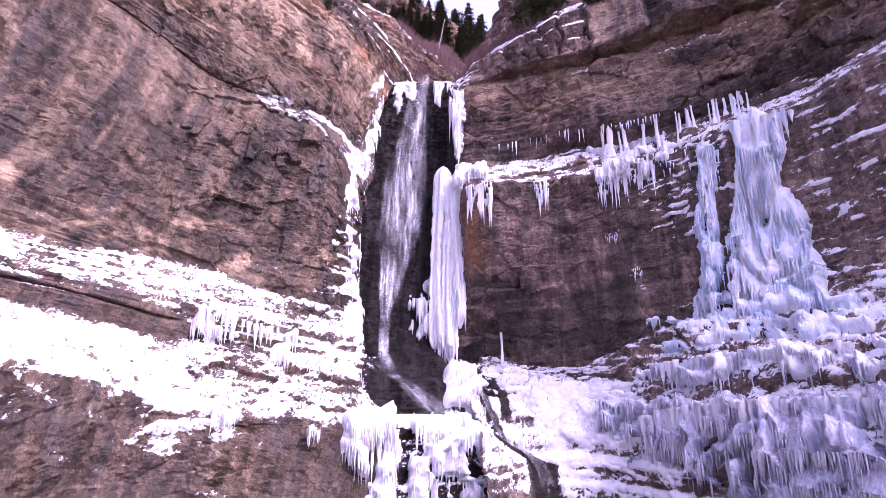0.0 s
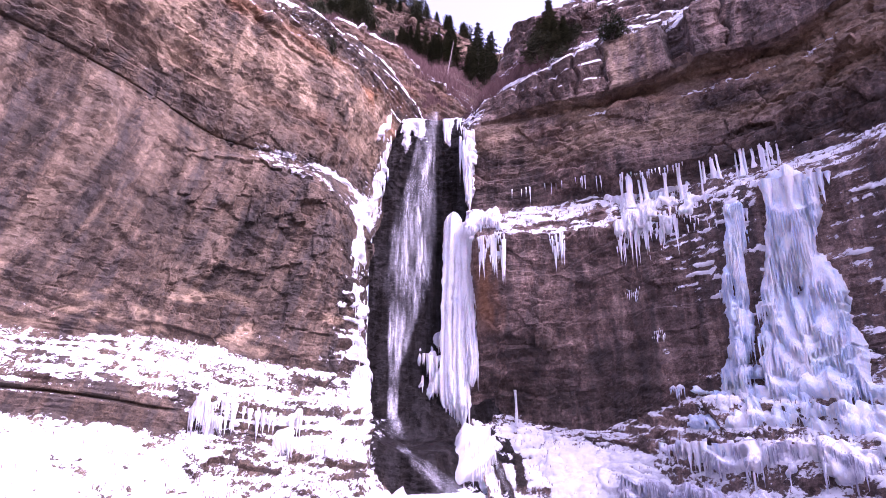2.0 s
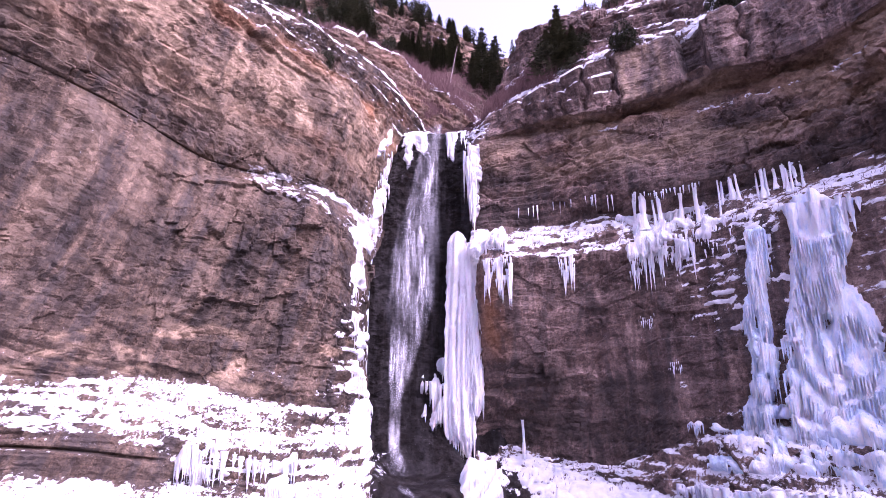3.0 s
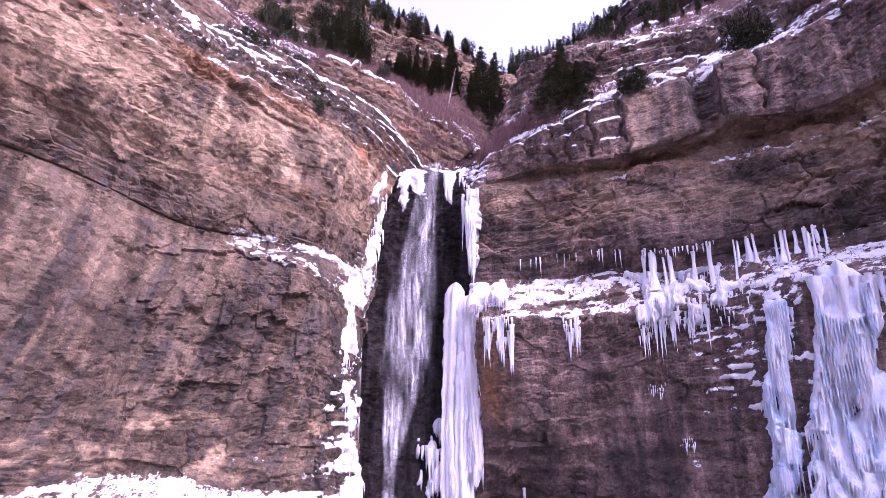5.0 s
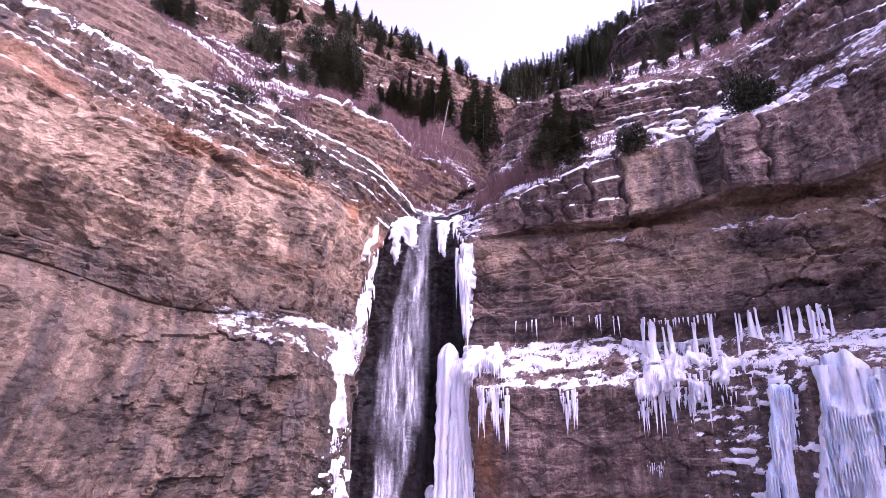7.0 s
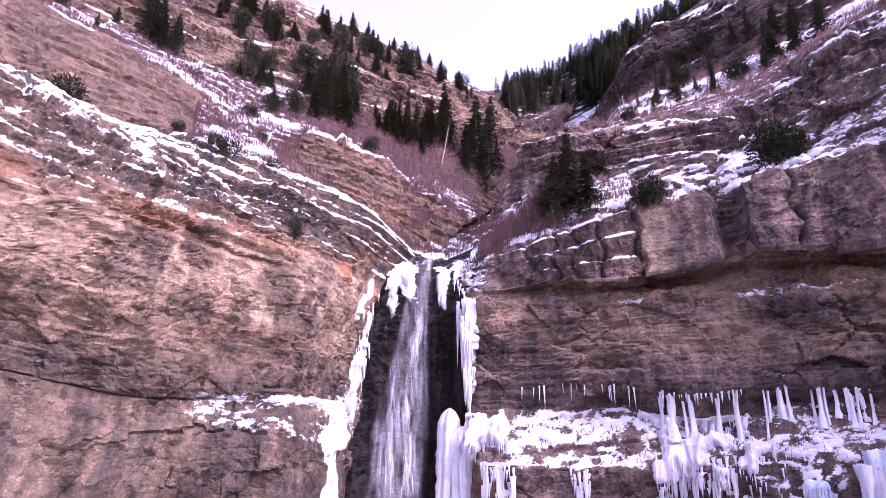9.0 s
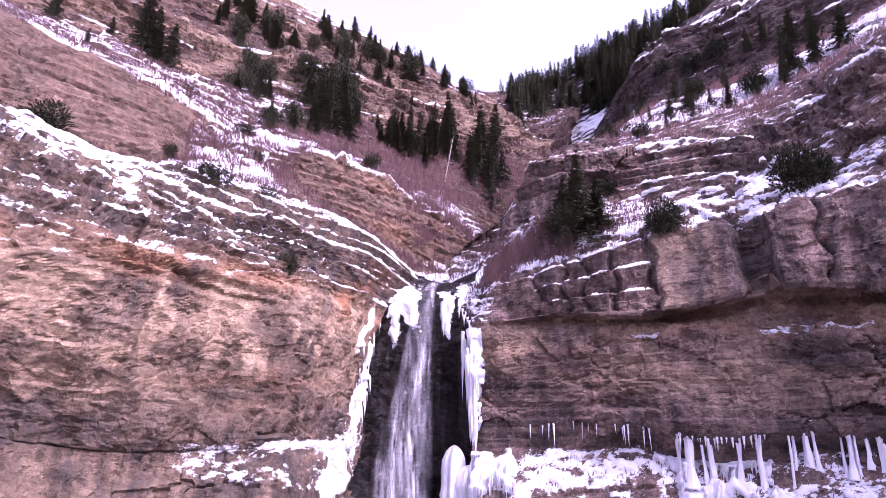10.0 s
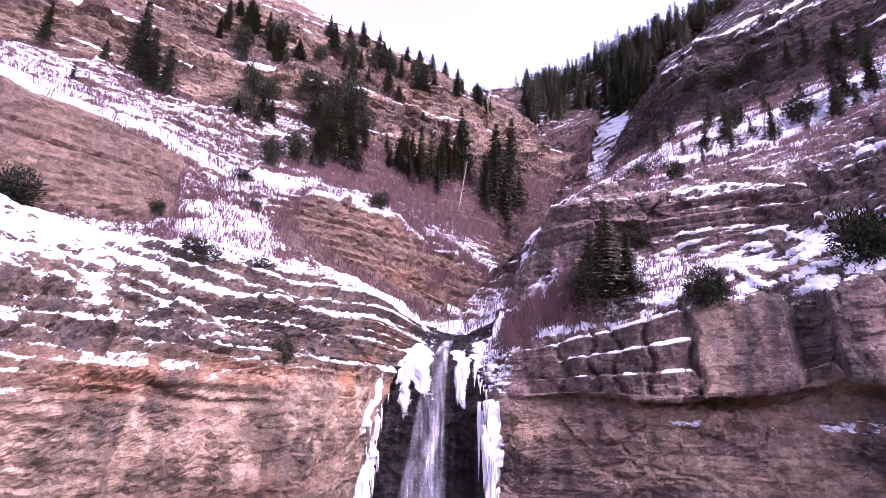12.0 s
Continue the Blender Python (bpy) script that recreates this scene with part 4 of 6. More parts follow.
xn, zn, vn = niche.p[..., 0], niche.p[..., 2], niche.v[:, None]
ragged = 0.4 * rough(niche.p, (0.5, 0.5, 1.0), 3, 105)
xw = xn + 0.35 * grain(niche.p, (0.9, 0.9, 1.1), 108) + 0.2 * grain(niche.p, (0.4, 0.4, 0.5), 109)
thin_ = np.clip((vn - 7.25) / 0.6, 0.1, 1.2)
lip = np.maximum(bump(xw, -6.8, -2.7, 0.4) * bump(vn + 0.16 * (xw + 4.5), 7.75, 8.7, 0.15), np.maximum(bump(xw, -5.1 - 0.6 * thin_, -5.0 + 0.6 * thin_, 0.4) * bump(vn, 7.25, 8.0, 0.2), np.maximum(bump(xw, -0.6 - 0.45 * thin_, -0.45 + 0.35 * thin_, 0.3) * bump(vn, 7.4, 8.4, 0.2), 0.8 * bump(xw, 0.3, 3, 0.4) * bump(vn, 7.8, 8.6, 0.3))))
niche.snow = np.where(vn > 6.9, np.minimum(niche.snow, 0.3), niche.snow)
niche.snow = np.maximum(niche.snow, 0.95 * lip + ragged * (lip > 0.05))
right.snow += 0.42 * bump(x, 18.6, 27.5, 1.2) * bump(vr, 3.6, 5.75, 0.4) * np.clip(0.55 + 1.2 * rough(right.p, (1.2, 1.2, 0.6), 3, 111), 0, 1)
right.snow += 0.75 * bump(x, 0.3, 3.4, 0.8) * bump(vr, 9.4, 12.3, 0.5) * np.clip(0.7 + rough(right.p, (0.8, 0.8, 1.4), 3, 106), 0, 1)
left.snow += 0.6 * bump(uu, 4.7, 5.5, 0.3) * bump(vv, 3.5, 8.8, 0.5) * np.clip(0.8 + rough(left.p, (0.6, 0.6, 1.8), 3, 115), 0, 1)
left.snow += 0.75 * bump(uu, 5.3, 6.2, 0.25) * bump(vv, 6.6, 11.6, 0.6) * np.clip(0.75 + rough(left.p, (0.6, 0.6, 1.8), 3, 107), 0, 1)

left.build("cliff_left", ROCK_LEFT, "tall bedded brown limestone cliff with overhanging bands", "cliff")
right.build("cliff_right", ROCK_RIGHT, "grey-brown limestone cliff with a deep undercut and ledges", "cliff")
niche.build("cliff_gorge", ROCK_WET_DARK, "dark wet rock chute behind the waterfall", "cliff", True)
gully.build("gully", ROCK_HILL, "brushy creek gully above the waterfall", "gully")
hill_left.build("hillside_left", ROCK_HILL, "steep brushy hillside with pale limestone bands", "hillside")
hill_right.build("hillside_right", ROCK_UPPER, "steep wooded hillside with snowy limestone ledges", "hillside")
for face, deep in ((left, 0.4), (right, 0.35), (niche, 0.4), (gully, 0.4), (hill_left, 0.35), (hill_right, 0.4)):
    face.cover("snow_cover", face.snow, SNOW, deep, "white snow lying on the rock ledges", "snow")

# ground: one sheet out to the horizon, with an added slope behind
side = np.linspace(-1, 1, 121)
gx, gy = np.meshgrid(np.sign(side) * (np.abs(side) ** 3) * 3000, np.sign(side) * (np.abs(side) ** 3) * 3000)
gp = np.stack([gx, gy, 0 * gx], axis=-1)
gp[..., 2] = 0.6 + 0.5 * grain(gp, 9, 3)
tagged(sheet("ground", gp, SCREE), "brown brushy valley floor below the cliffs", "ground", kind="structure")
# added unseen slope behind the view; keeps low sky light off the cliffs
turn = np.linspace(radians(170), radians(370), 90)
rise = np.linspace(0, 1, 40)
tt, rr = np.meshgrid(turn, rise)
far = 150 + 190 * rr
bp = np.stack([far * np.cos(tt), far * np.sin(tt), 130 * rr ** 0.9], axis=-1)
bp = bp + (6 * rough(bp, 40, 4, 77) * np.clip(rr * 4, 0, 1))[..., None]
tagged(sheet("unseen_back_slope", bp[:, ::-1], SCREE), "added unseen brown slope behind, blocking low light from the sky", "hillside", kind="structure")


# ---------------------------------------------------------------- ice on the faces
def part(name, bm, material, parent=None, label=""):
    me = bpy.data.meshes.new(name)
    bm.to_mesh(me)
    bm.free()
    for f in me.polygons:
        f.use_smooth = True
    me.materials.append(material)
    ob = new(name, me)
    if parent:
        ob.parent = parent
    if label:
        ob["label"] = label
    return ob


def drapery(tops, rng, material, long, thin):
    """Many thin icicles lying on a sheet of ice, joined."""
    sides, rings = 4, 3
    count = len(tops)
    length = long * (0.25 + 0.75 * rng.random(count) ** 1.5)
    radius = thin * (0.5 + rng.random(count))
    a = np.arange(sides) * 2 * np.pi / sides
    verts = []
    for k in range(rings):
        f = k / rings
        r = radius * (0.5 + 0.5 * np.sin(min(1, f * 4) * 1.57)) * (1 - f) ** 0.7
        ring = np.stack([tops[:, None, 0] + r[:, None] * np.cos(a), tops[:, None, 1] + r[:, None] * np.sin(a), (tops[:, 2] - length * f)[:, None] + 0 * a], axis=-1)
        verts.append(ring)
    tip = np.stack([tops[:, 0], tops[:, 1], tops[:, 2] - length], axis=-1)[:, None, :]
    v = np.concatenate(verts + [tip], axis=1)
    each = sides * rings + 1
    faces = []
    for k in range(rings - 1):
        for s in range(sides):
            faces.append((k * sides + s, k * sides + (s + 1) % sides, (k + 1) * sides + (s + 1) % sides, (k + 1) * sides + s))
    last = (rings - 1) * sides
    faces += [(last + s, last + (s + 1) % sides, each - 1, each - 1) for s in range(sides)]
    faces = (np.arange(count)[:, None, None] * each + np.array(faces)[None]).reshape(-1, 4)
    soup("ice_drapery", v.reshape(-1, 3), faces, material, "thin icicles draped over the sheet of ice", "icicles")


def soup(name, v, faces, material, label, category, kind="stuff", parent=None):
    """Many small faces (four corners, or three with the last one twice) as one mesh."""
    tri = faces[:, 2] == faces[:, 3]
    sizes = np.where(tri, 3, 4)
    loops = faces.ravel()[np.stack([tri * 0 + 1, tri * 0 + 1, tri * 0 + 1, ~tri], axis=1).astype(bool).ravel()]
    me = bpy.data.meshes.new(name)
    me.vertices.add(len(v))
    me.vertices.foreach_set("co", v.astype(np.float32).ravel())
    me.loops.add(len(loops))
    me.loops.foreach_set("vertex_index", loops.astype(np.int32))
    me.polygons.add(len(faces))
    me.polygons.foreach_set("loop_start", np.concatenate([[0], np.cumsum(sizes)[:-1]]).astype(np.int32))
    me.update(calc_edges=True)
    me.materials.append(material)
    ob = new(name, me)
    if parent:
        ob.parent = parent
        return ob
    return tagged(ob, label, category, kind=kind)


def frozen(face, name, mask, material, thick, label, columns=0.15, drape=900, long=1.6, thin=0.055, tiers=0.3):
    """A hanging sheet of ice: upright columns, bulging tiers that overhang, gaps and a thin rim."""
    p = face.p
    s = np.stack([p[..., 0] - 0.4 * p[..., 1], 0 * p[..., 0], p[..., 2]], axis=-1)
    col = grain(s, (0.5, 1, 5.0), 61) + 0.7 * grain(s, (0.27, 1, 3.6), 62) + 0.5 * grain(s, (0.17, 1, 2.4), 59)
    tier = p[..., 2] / 2.3 + 0.9 * grain(s, (1.1, 1, 3), 63) + 0.3 * grain(s, (0.45, 1, 2), 60)
    tier = tier - np.floor(tier)
    m = mask + 0.2 * grain(s, (0.6, 1, 2.2), 64) + 0.15 * grain(s, (0.3, 1, 1.1), 65) - 0.12 * np.clip(1 - 6 * np.abs(tier - 0.93), 0, 1)
    p = 0.55 * eased(eased(p, 14, 0), 12, 1) + 0.45 * face.base
    inside = np.clip(m - 0.5, 0, 0.25) * 4
    push = np.where(m > 0.5, 0.22, -0.35) * np.clip(np.abs(m - 0.5) * 8, 0, 1) + np.clip(m - 0.5, -0.12, 0.4) * thick + inside * (columns * col + tiers * (1 - tier) ** 1.6 + 0.08 * rough(s, (0.4, 1, 0.55), 3, 58))
    keep = np.maximum.reduce([m[:-1, :-1], m[1:, :-1], m[:-1, 1:], m[1:, 1:]]) > 0.48
    n = normals(p)
    q = p + n * push[..., None]
    ob = sheet(name, q, material, {}, keep)
    tagged(ob, label, "ice", kind="structure")
    rows, cols = np.where((m > 0.53) & ((tier < 0.22) | (hashed(np.arange(m.size).reshape(m.shape), 0 * m, 0 * m, 3) < 0.05)))
    if drape and len(rows):
        rng = np.random.default_rng(len(rows))
        pick = rng.choice(len(rows), min(drape, len(rows)), replace=False)
        drapery(q[rows[pick], cols[pick]] + 0.03 * n[rows[pick], cols[pick]], rng, material, long, thin)
    return ob


def between(z, levels, lo, hi, x, soft=0.5):
    """1 where x lies between two edges that change with height."""
    return bump(x, np.interp(z, levels, lo), np.interp(z, levels, hi), soft)


frozen(right, "frozen_cascade", between(z, (14.4, 17, 20.5, 24, 28, 29.5), (20.5, 20.6, 21.3, 21.9, 22.5, 22.8), (23.7, 24.6, 25.0, 24.5, 24.6, 24.2), x) * bump(z, 14.2, 29.8, 0.6) * (1.02 + 0.4 * rough(right.p, (0.9, 0.9, 2.4), 3, 81)), ICE_BLUE, 1.1, "wide blue-white frozen cascade down the cliff", 0.26, 3600, 2.0, 0.075, 0.4)
frozen(right, "frozen_cascade", between(z, (13, 17.5, 22, 28), (18.0, 19.2, 19.5, 20.3), (19.4, 20.4, 20.9, 21.2), x, 0.4) * bump(z, 12.6, 28.2, 0.6) * (0.88 + 0.5 * rough(right.p, (0.8, 0.8, 2.4), 3, 82)), ICE_BLUE, 0.9, "narrow blue-white frozen cascade down the cliff", 0.25, 1500, 2.0, 0.07, 0.3)
frozen(right, "frozen_apron", bump(x + 0.25 * right.p[..., 1], 26.6, 32, 1.0) * bump(vr, 3.1, 4.25, 0.3) * (0.55 + 0.8 * rough(right.p, (2.2, 2.2, 0.9), 3, 66)), ICE_BLUE, 0.9, "pale blue ice apron under the frozen cascades", 0.12, 900, 0.9, 0.05)
frozen(right, "ice_curtain", bump(x + 0.25 * right.p[..., 1], 25.3, 30.5, 0.8) * bump(vr, 2.35, 2.95, 0.2) * (0.72 + 0.7 * rough(right.p, (1.2, 1.2, 2), 3, 67)), ICE_GREY, 1.2, "grey-blue curtain of ice over a low rock step", 0.2, 1800, 1.6, 0.06, 0.4)
frozen(right, "ice_curtain", bump(x + 0.35 * right.p[..., 1], 26.6, 33, 0.9) * bump(vr, 0.25, 1.95, 0.2) * (0.76 + 0.65 * rough(right.p, (1.3, 1.3, 2.4), 3, 68)), ICE_GREY, 1.3, "broad grey-blue curtain of ice near the valley floor", 0.26, 4200, 1.9, 0.065, 0.45)
xl, zl = left.p[..., 0], left.p[..., 2]
frozen(left, "ice_edge", bump(uu, np.interp(zl, (30, 36), (4.65, 5.25)), np.interp(zl, (30, 36), (5.3, 6.0)), 0.3) * bump(zl, 13, 42.5, 1) * (0.38 + 0.8 * rough(left.p, (1.5, 1.5, 3.5), 3, 69)), ICE, 0.4, "white ice along the edge of the waterfall", drape=140, long=1.6)
frozen(left, "frozen_seep", bump(uu, 2.25, 3.6, 0.25) * bump(vv, 2.1, 3.15, 0.3) * (0.62 + 0.8 * rough(left.p, 1.5, 3, 70)), ICE, 0.9, "white frozen seep hanging over a snowy rock step")
frozen(left, "ice_fringe", bump(uu, 4.7, 6, 0.25) * bump(vv, 0.35, 1.2, 0.25) * (0.72 + 0.75 * rough(left.p, (0.9, 0.9, 1.6), 3, 71)), ICE, 1.2, "white ice fringe hanging over a rock lip")
frozen(niche, "ice_mound", bump(xn, 0.1, 2.6, 0.6) * bump(vn, 2.2, 3.8, 0.3) * (0.9 + 0.3 * rough(niche.p, 1.0, 2, 72)), ICE, 2.2, "bulging white ice mound at the foot of the falls")
frozen(niche, "ice_fringe", bump(xn, -2.3, 2.8, 0.3) * bump(vn, 0.3, 1.5, 0.2) * (0.74 + 0.75 * rough(niche.p, (0.9, 0.9, 1.6), 3, 73)), ICE, 1.6, "white ice fringe hanging over the pool's lip")
frozen(niche, "ice_patch", bump(xn, -3.2, -0.9, 0.5) * bump(zn, 14.5, 20.5, 1.2) * (0.6 + 0.9 * rough(niche.p, (0.7, 0.7, 2.0), 2, 75)), ICE, 1.2, "patchy white ice beside the lower waterfall")
frozen(right, "ledge_ice", bump(vr, 6.0, 7.2, 0.2) * bump(x, 0.5, 4.4, 1.0) * (0.66 + 0.8 * rough(right.p, (1.0, 1.0, 0.7), 3, 76)) + 0.85 * bump(vr, 5.86, 7.1, 0.2) * bump(x, 13.3, 20, 0.8) * (0.62 + 0.9 * rough(right.p, 0.9, 3, 78)), ICE, 0.6, "white ice coating the ledge under the overhang", 0.15, 900, 1.3, 0.05)

frozen(right, "ice_edge", bump(x, 0.6, 2.3, 0.5) * bump(vr, 7.6, 10.0, 0.4) * (0.8 + 0.7 * rough(right.p, (0.6, 0.6, 2.2), 3, 85)), ICE, 0.7, "white ice strip clinging to the rock beside the waterfall", 0.18, 420, 2.2, 0.065, 0.2)


# ---------------------------------------------------------------- icicles and columns
def spike(rng, length, radius, sides=7, rings=8):
    bm = bmesh.new()
    drift, turn0 = rng.uniform(-0.06, 0.06), rng.uniform(0, 6)
    loops = []
    for k in range(rings):
        f = k / rings
        r = 1.35 * radius * (1 - f) ** 1.15 * (1 + 0.18 * math.sin(f * 17 + turn0))
        loops.append([bm.verts.new((r * (1 + 0.2 * math.sin(3 * a + turn0)) * math.cos(a) + drift * length * f, r * math.sin(a), -length * f)) for a in (turn0 + 6.2832 * n / sides for n in range(sides))])
    tip = bm.verts.new((drift * length, 0, -length))
    for a, b in zip(loops, loops[1:]):
        for n in range(sides):
            bm.faces.new((a[n - 1], a[n], b[n], b[n - 1]))
    for n in range(sides):
        bm.faces.new((loops[-1][n - 1], loops[-1][n], tip))
    bmesh.ops.recalc_face_normals(bm, faces=bm.faces)
    return bm


def icicle_cluster(a, b, count, short, long, radius, material, label, seed, group="icicles on the cliff"):
    """Icicles along the line a to b, each a part that hangs from the rock."""
    rng = random.Random(seed)
    root = new("icicle_cluster")
    root.location = [(i + j) / 2 for i, j in zip(a, b)]
    tagged(root, label, "icicles", group)
    for n in range(count):
        f = (n + rng.uniform(-0.4, 1.4)) / count
        tall = rng.uniform(0, 1) ** 1.8
        length = short + (long - short) * tall
        ob = part("icicle", spike(rng, length, radius * (0.55 + 0.6 * tall)), material, root)
        ob.location = [a[i] + (b[i] - a[i]) * f - root.location[i] + rng.uniform(-0.18, 0.18) for i in range(3)]
    return root


def on_face(face, v, x):
    """The place on a face at that height along its rails and that x."""
    row = int(np.argmin(np.abs(face.v - v)))
    col = int(np.argmin(np.abs(face.p[row, :, 0] - x)))
    return face.p[row, col], face.n[row, col]


def hang(face, v, x0, x1, count, short, long, radius, material, label, seed, tufts=3, loose=0.2):
    """Icicles below a lip in uneven tufts: long in the middle of each, short between."""
    rng = random.Random(seed)
    root = new("icicle_cluster")
    root.location = on_face(face, v, (x0 + x1) / 2)[0]
    tagged(root, label, "icicles", "icicles on the cliff")
    peaks = [(x0 + (x1 - x0) * (k + rng.uniform(0.2, 0.8)) / tufts, rng.uniform(0.5, 1.0)) for k in range(tufts)]
    for n in range(count):
        ix = x0 + (x1 - x0) * (n + rng.uniform(-0.5, 1.5)) / count
        near = max(w * math.exp(-((ix - c) / (0.3 * (x1 - x0) / tufts)) ** 2) for c, w in peaks)
        tall = near * rng.uniform(0.25, 1.0)
        at, out = on_face(face, v + rng.uniform(-1.1, 0.7) * loose, ix)
        ob = part("icicle", spike(rng, short + (long - short) * tall, radius * (0.5 + 0.7 * tall)), material, root)
        ob.location = Vector(at + out * 0.05) + Vector((0, 0, 0.12)) - root.location
    return root


hang(right, 6.0, 13.4, 17.8, 85, 0.4, 5.2, 0.12, ICE, "white icicles hanging below the snowy ledge", 401, 5)
hang(right, 6.0, 8.2, 9.4, 18, 0.6, 6.2, 0.13, ICE, "long white icicles hanging from a rock lip", 402, 2)
hang(right, 6.0, 2.2, 4.4, 64, 0.5, 5.4, 0.11, ICE, "white icicles fanning over rust-stained rock", 403, 3)
hang(right, 5.99, 18.2, 20.2, 18, 0.3, 2.2, 0.08, ICE, "small white icicles below the snowy ledge", 406, 3)
hang(right, 7.9, 5.6, 13.6, 14, 0.7, 2.8, 0.07, ICE, "thin icicles hanging under the overhang", 404, 6, 0.04)
hang(right, 7.9, 14.4, 19.0, 26, 0.3, 2.2, 0.09, ICE, "short white icicles under the overhang", 405, 4, 0.05)
hang(right, 5.3, 14.1, 15.0, 24, 0.15, 1.6, 0.045, ICE, "small splash of thin icicles on the wall", 407, 2, 0.05)
hang(right, 4.8, 15.4, 16.2, 18, 0.15, 1.2, 0.045, ICE, "small splash of thin icicles low on the wall", 408, 2, 0.05)
CLUSTERS = [
    ((0.7, 49.9, 40.6), (1.9, 48.6, 35.0), 34, 1.0, 4.8, 0.13, ICE, "tall white icicles beside the waterfall"),
    ((-6.0, 49.4, 41.0), (-7.6, 47.4, 35.6), 16, 0.5, 2.4, 0.06, ICE, "white icicles on the corner beside the falls"),
    ((-15.0, 32.0, 14.4), (-10.6, 34.4, 13.2), 30, 0.5, 1.9, 0.13, ICE, "short white icicles over a snowy rock step"),
    ((-10.2, 34.6, 11.6), (-6.8, 37.0, 11.2), 26, 0.3, 1.1, 0.1, ICE, "short white icicles under a snow bench"),
    ((-5.4, 34.9, 7.5), (-3.0, 36.2, 7.2), 20, 1.0, 4.0, 0.15, ICE, "white icicles hanging over the lower rock lip"),
    ((-1.9, 37.6, 7.3), (1.8, 39.2, 6.7), 26, 0.8, 3.2, 0.15, ICE, "white icicles hanging from the pool's frozen lip"),
    ((-8.0, 32.9, 7.4), (-7.2, 33.2, 7.3), 6, 0.8, 2.6, 0.12, ICE, "small white icicles on the lower cliff"),
    ((-12.6, 30.2, 8.3), (-11.2, 30.4, 8.0), 8, 0.5, 1.8, 0.1, ICE, "small white icicles under the snow rim"),
    ((15.4, 38.0, 11.4), (18.4, 33.4, 11.9), 26, 0.7, 2.5, 0.2, ICE_BLUE, "blue-white icicles fringing a low ice curtain"),
    ((18.4, 33.4, 11.9), (21.6, 28.6, 11.7), 24, 0.6, 2.2, 0.2, ICE_GREY, "grey-blue icicles fringing a low ice curtain"),
    ((13.3, 37.4, 8.0), (16.4, 32.2, 8.8), 34, 1.2, 4.2, 0.24, ICE_GREY, "grey-blue icicles on the broad ice curtain"),
    ((16.4, 32.2, 8.8), (20.2, 25.6, 8.9), 40, 1.2, 4.6, 0.26, ICE_GREY, "grey icicles on the broad ice curtain"),
    ((22.0, 36.2, 29.4), (24.8, 33.4, 28.8), 24, 0.8, 3.6, 0.22, ICE_BLUE, "blue-white icicles on the frozen cascade"),
    ((20.0, 37.9, 28.0), (21.2, 37.1, 27.6), 9, 1.2, 4.0, 0.2, ICE_BLUE, "blue-white icicles on the narrow cascade"),
    ((1.1, 47.9, 39.0), (1.5, 47.2, 34.2), 44, 1.2, 4.4, 0.12, ICE, "thin white icicles clinging beside the waterfall"),
    ((0.7, 50.5, 42.6), (2.0, 49.4, 40.4), 14, 0.3, 1.3, 0.07, ICE, "thin white icicles below the waterfall's lip"),
    ((-1.0, 50.7, 43.0), (-0.3, 50.6, 42.8), 9, 0.8, 3.0, 0.14, ICE, "white tongue of icicles beside the water's lip"),
    ((-3.0, 49.3, 18.4), (-1.0, 48.9, 18.2), 10, 0.8, 2.6, 0.16, ICE, "white icicles beside the lower waterfall"),
]
for n, spec in enumerate(CLUSTERS):
    icicle_cluster(*spec, 200 + n)


def ice_column(x, y, low, high, radius, seed, foot=1.5, material=ICE, name="ice_column", label="white ice column standing on the ledge", sides=22, blunt=False, crest=1.15):
    """A standing column: fluted shaft, wider at the foot and where it meets the roof."""
    rng = random.Random(seed)
    bm = bmesh.new()
    loops, rings = [], 30 if high - low < 8 else 90
    ph = [rng.uniform(0, 6) for _ in range(5)]
    tall = high - low
    for k in range(rings + 1):
        f = k / rings
        r = radius * (0.72 + (foot - 0.72) * (1 - f) ** 4 + (crest - 0.72) * f ** 4) * (1 + (0.13 if tall < 8 else 0.05) * math.sin(tall * 2.2 * f + ph[0]) + (0.07 if tall < 8 else 0.03) * math.sin(tall * 5.3 * f + ph[3]))
        if tall > 8:
            r *= min(1.0, 0.12 + f / 0.14)
        if blunt:
            r *= max(0.1, math.sqrt(max(0.0, 1 - max(0.0, (f - 0.88) / 0.12) ** 2)))
        ring = []
        for n in range(sides):
            a = 6.2832 * n / sides
            if tall > 8:
                r_ = r * (1 + 0.12 * math.sin(3 * a + 1.5 * f + ph[3]) + 0.08 * math.sin(13 * a + ph[4]) + 0.04 * math.sin(2 * a + 9 * f + ph[1]))
            else:
                r_ = r
            r_ *= 1 + (rng.uniform(-0.06, 0.06) if tall > 8 else 0)
            q = r_ * (1 + 0.16 * math.sin(5 * a + ph[1] + 1.5 * f) + 0.12 * math.sin(9 * a + ph[2] - 2 * f))
            ring.append(bm.verts.new((q * math.cos(a) + 0.02 * tall * math.sin(f * 3 + ph[4]), q * math.sin(a), tall * f)))
        loops.append(ring)
    for a, b in zip(loops, loops[1:]):
        for n in range(sides):
            bm.faces.new((a[n - 1], a[n], b[n], b[n - 1]))
    bm.faces.new(loops[-1])
    bm.faces.new(loops[0][::-1])
    ob = part(name, bm, material)
    ob.location = (x, y, low)
    return tagged(ob, label, "ice column", "ice columns on the cliff")


def ledge_height(cx, cy):
    """Height of the ledge under the overhang at a place."""
    rows = np.where((right.v > 5.9) & (right.v < 7.1))[0]
    d = (right.p[rows][..., 0] - cx) ** 2 + (right.p[rows][..., 1] - cy) ** 2
    return float(right.p[rows].reshape(-1, 3)[int(np.argmin(d)), 2])


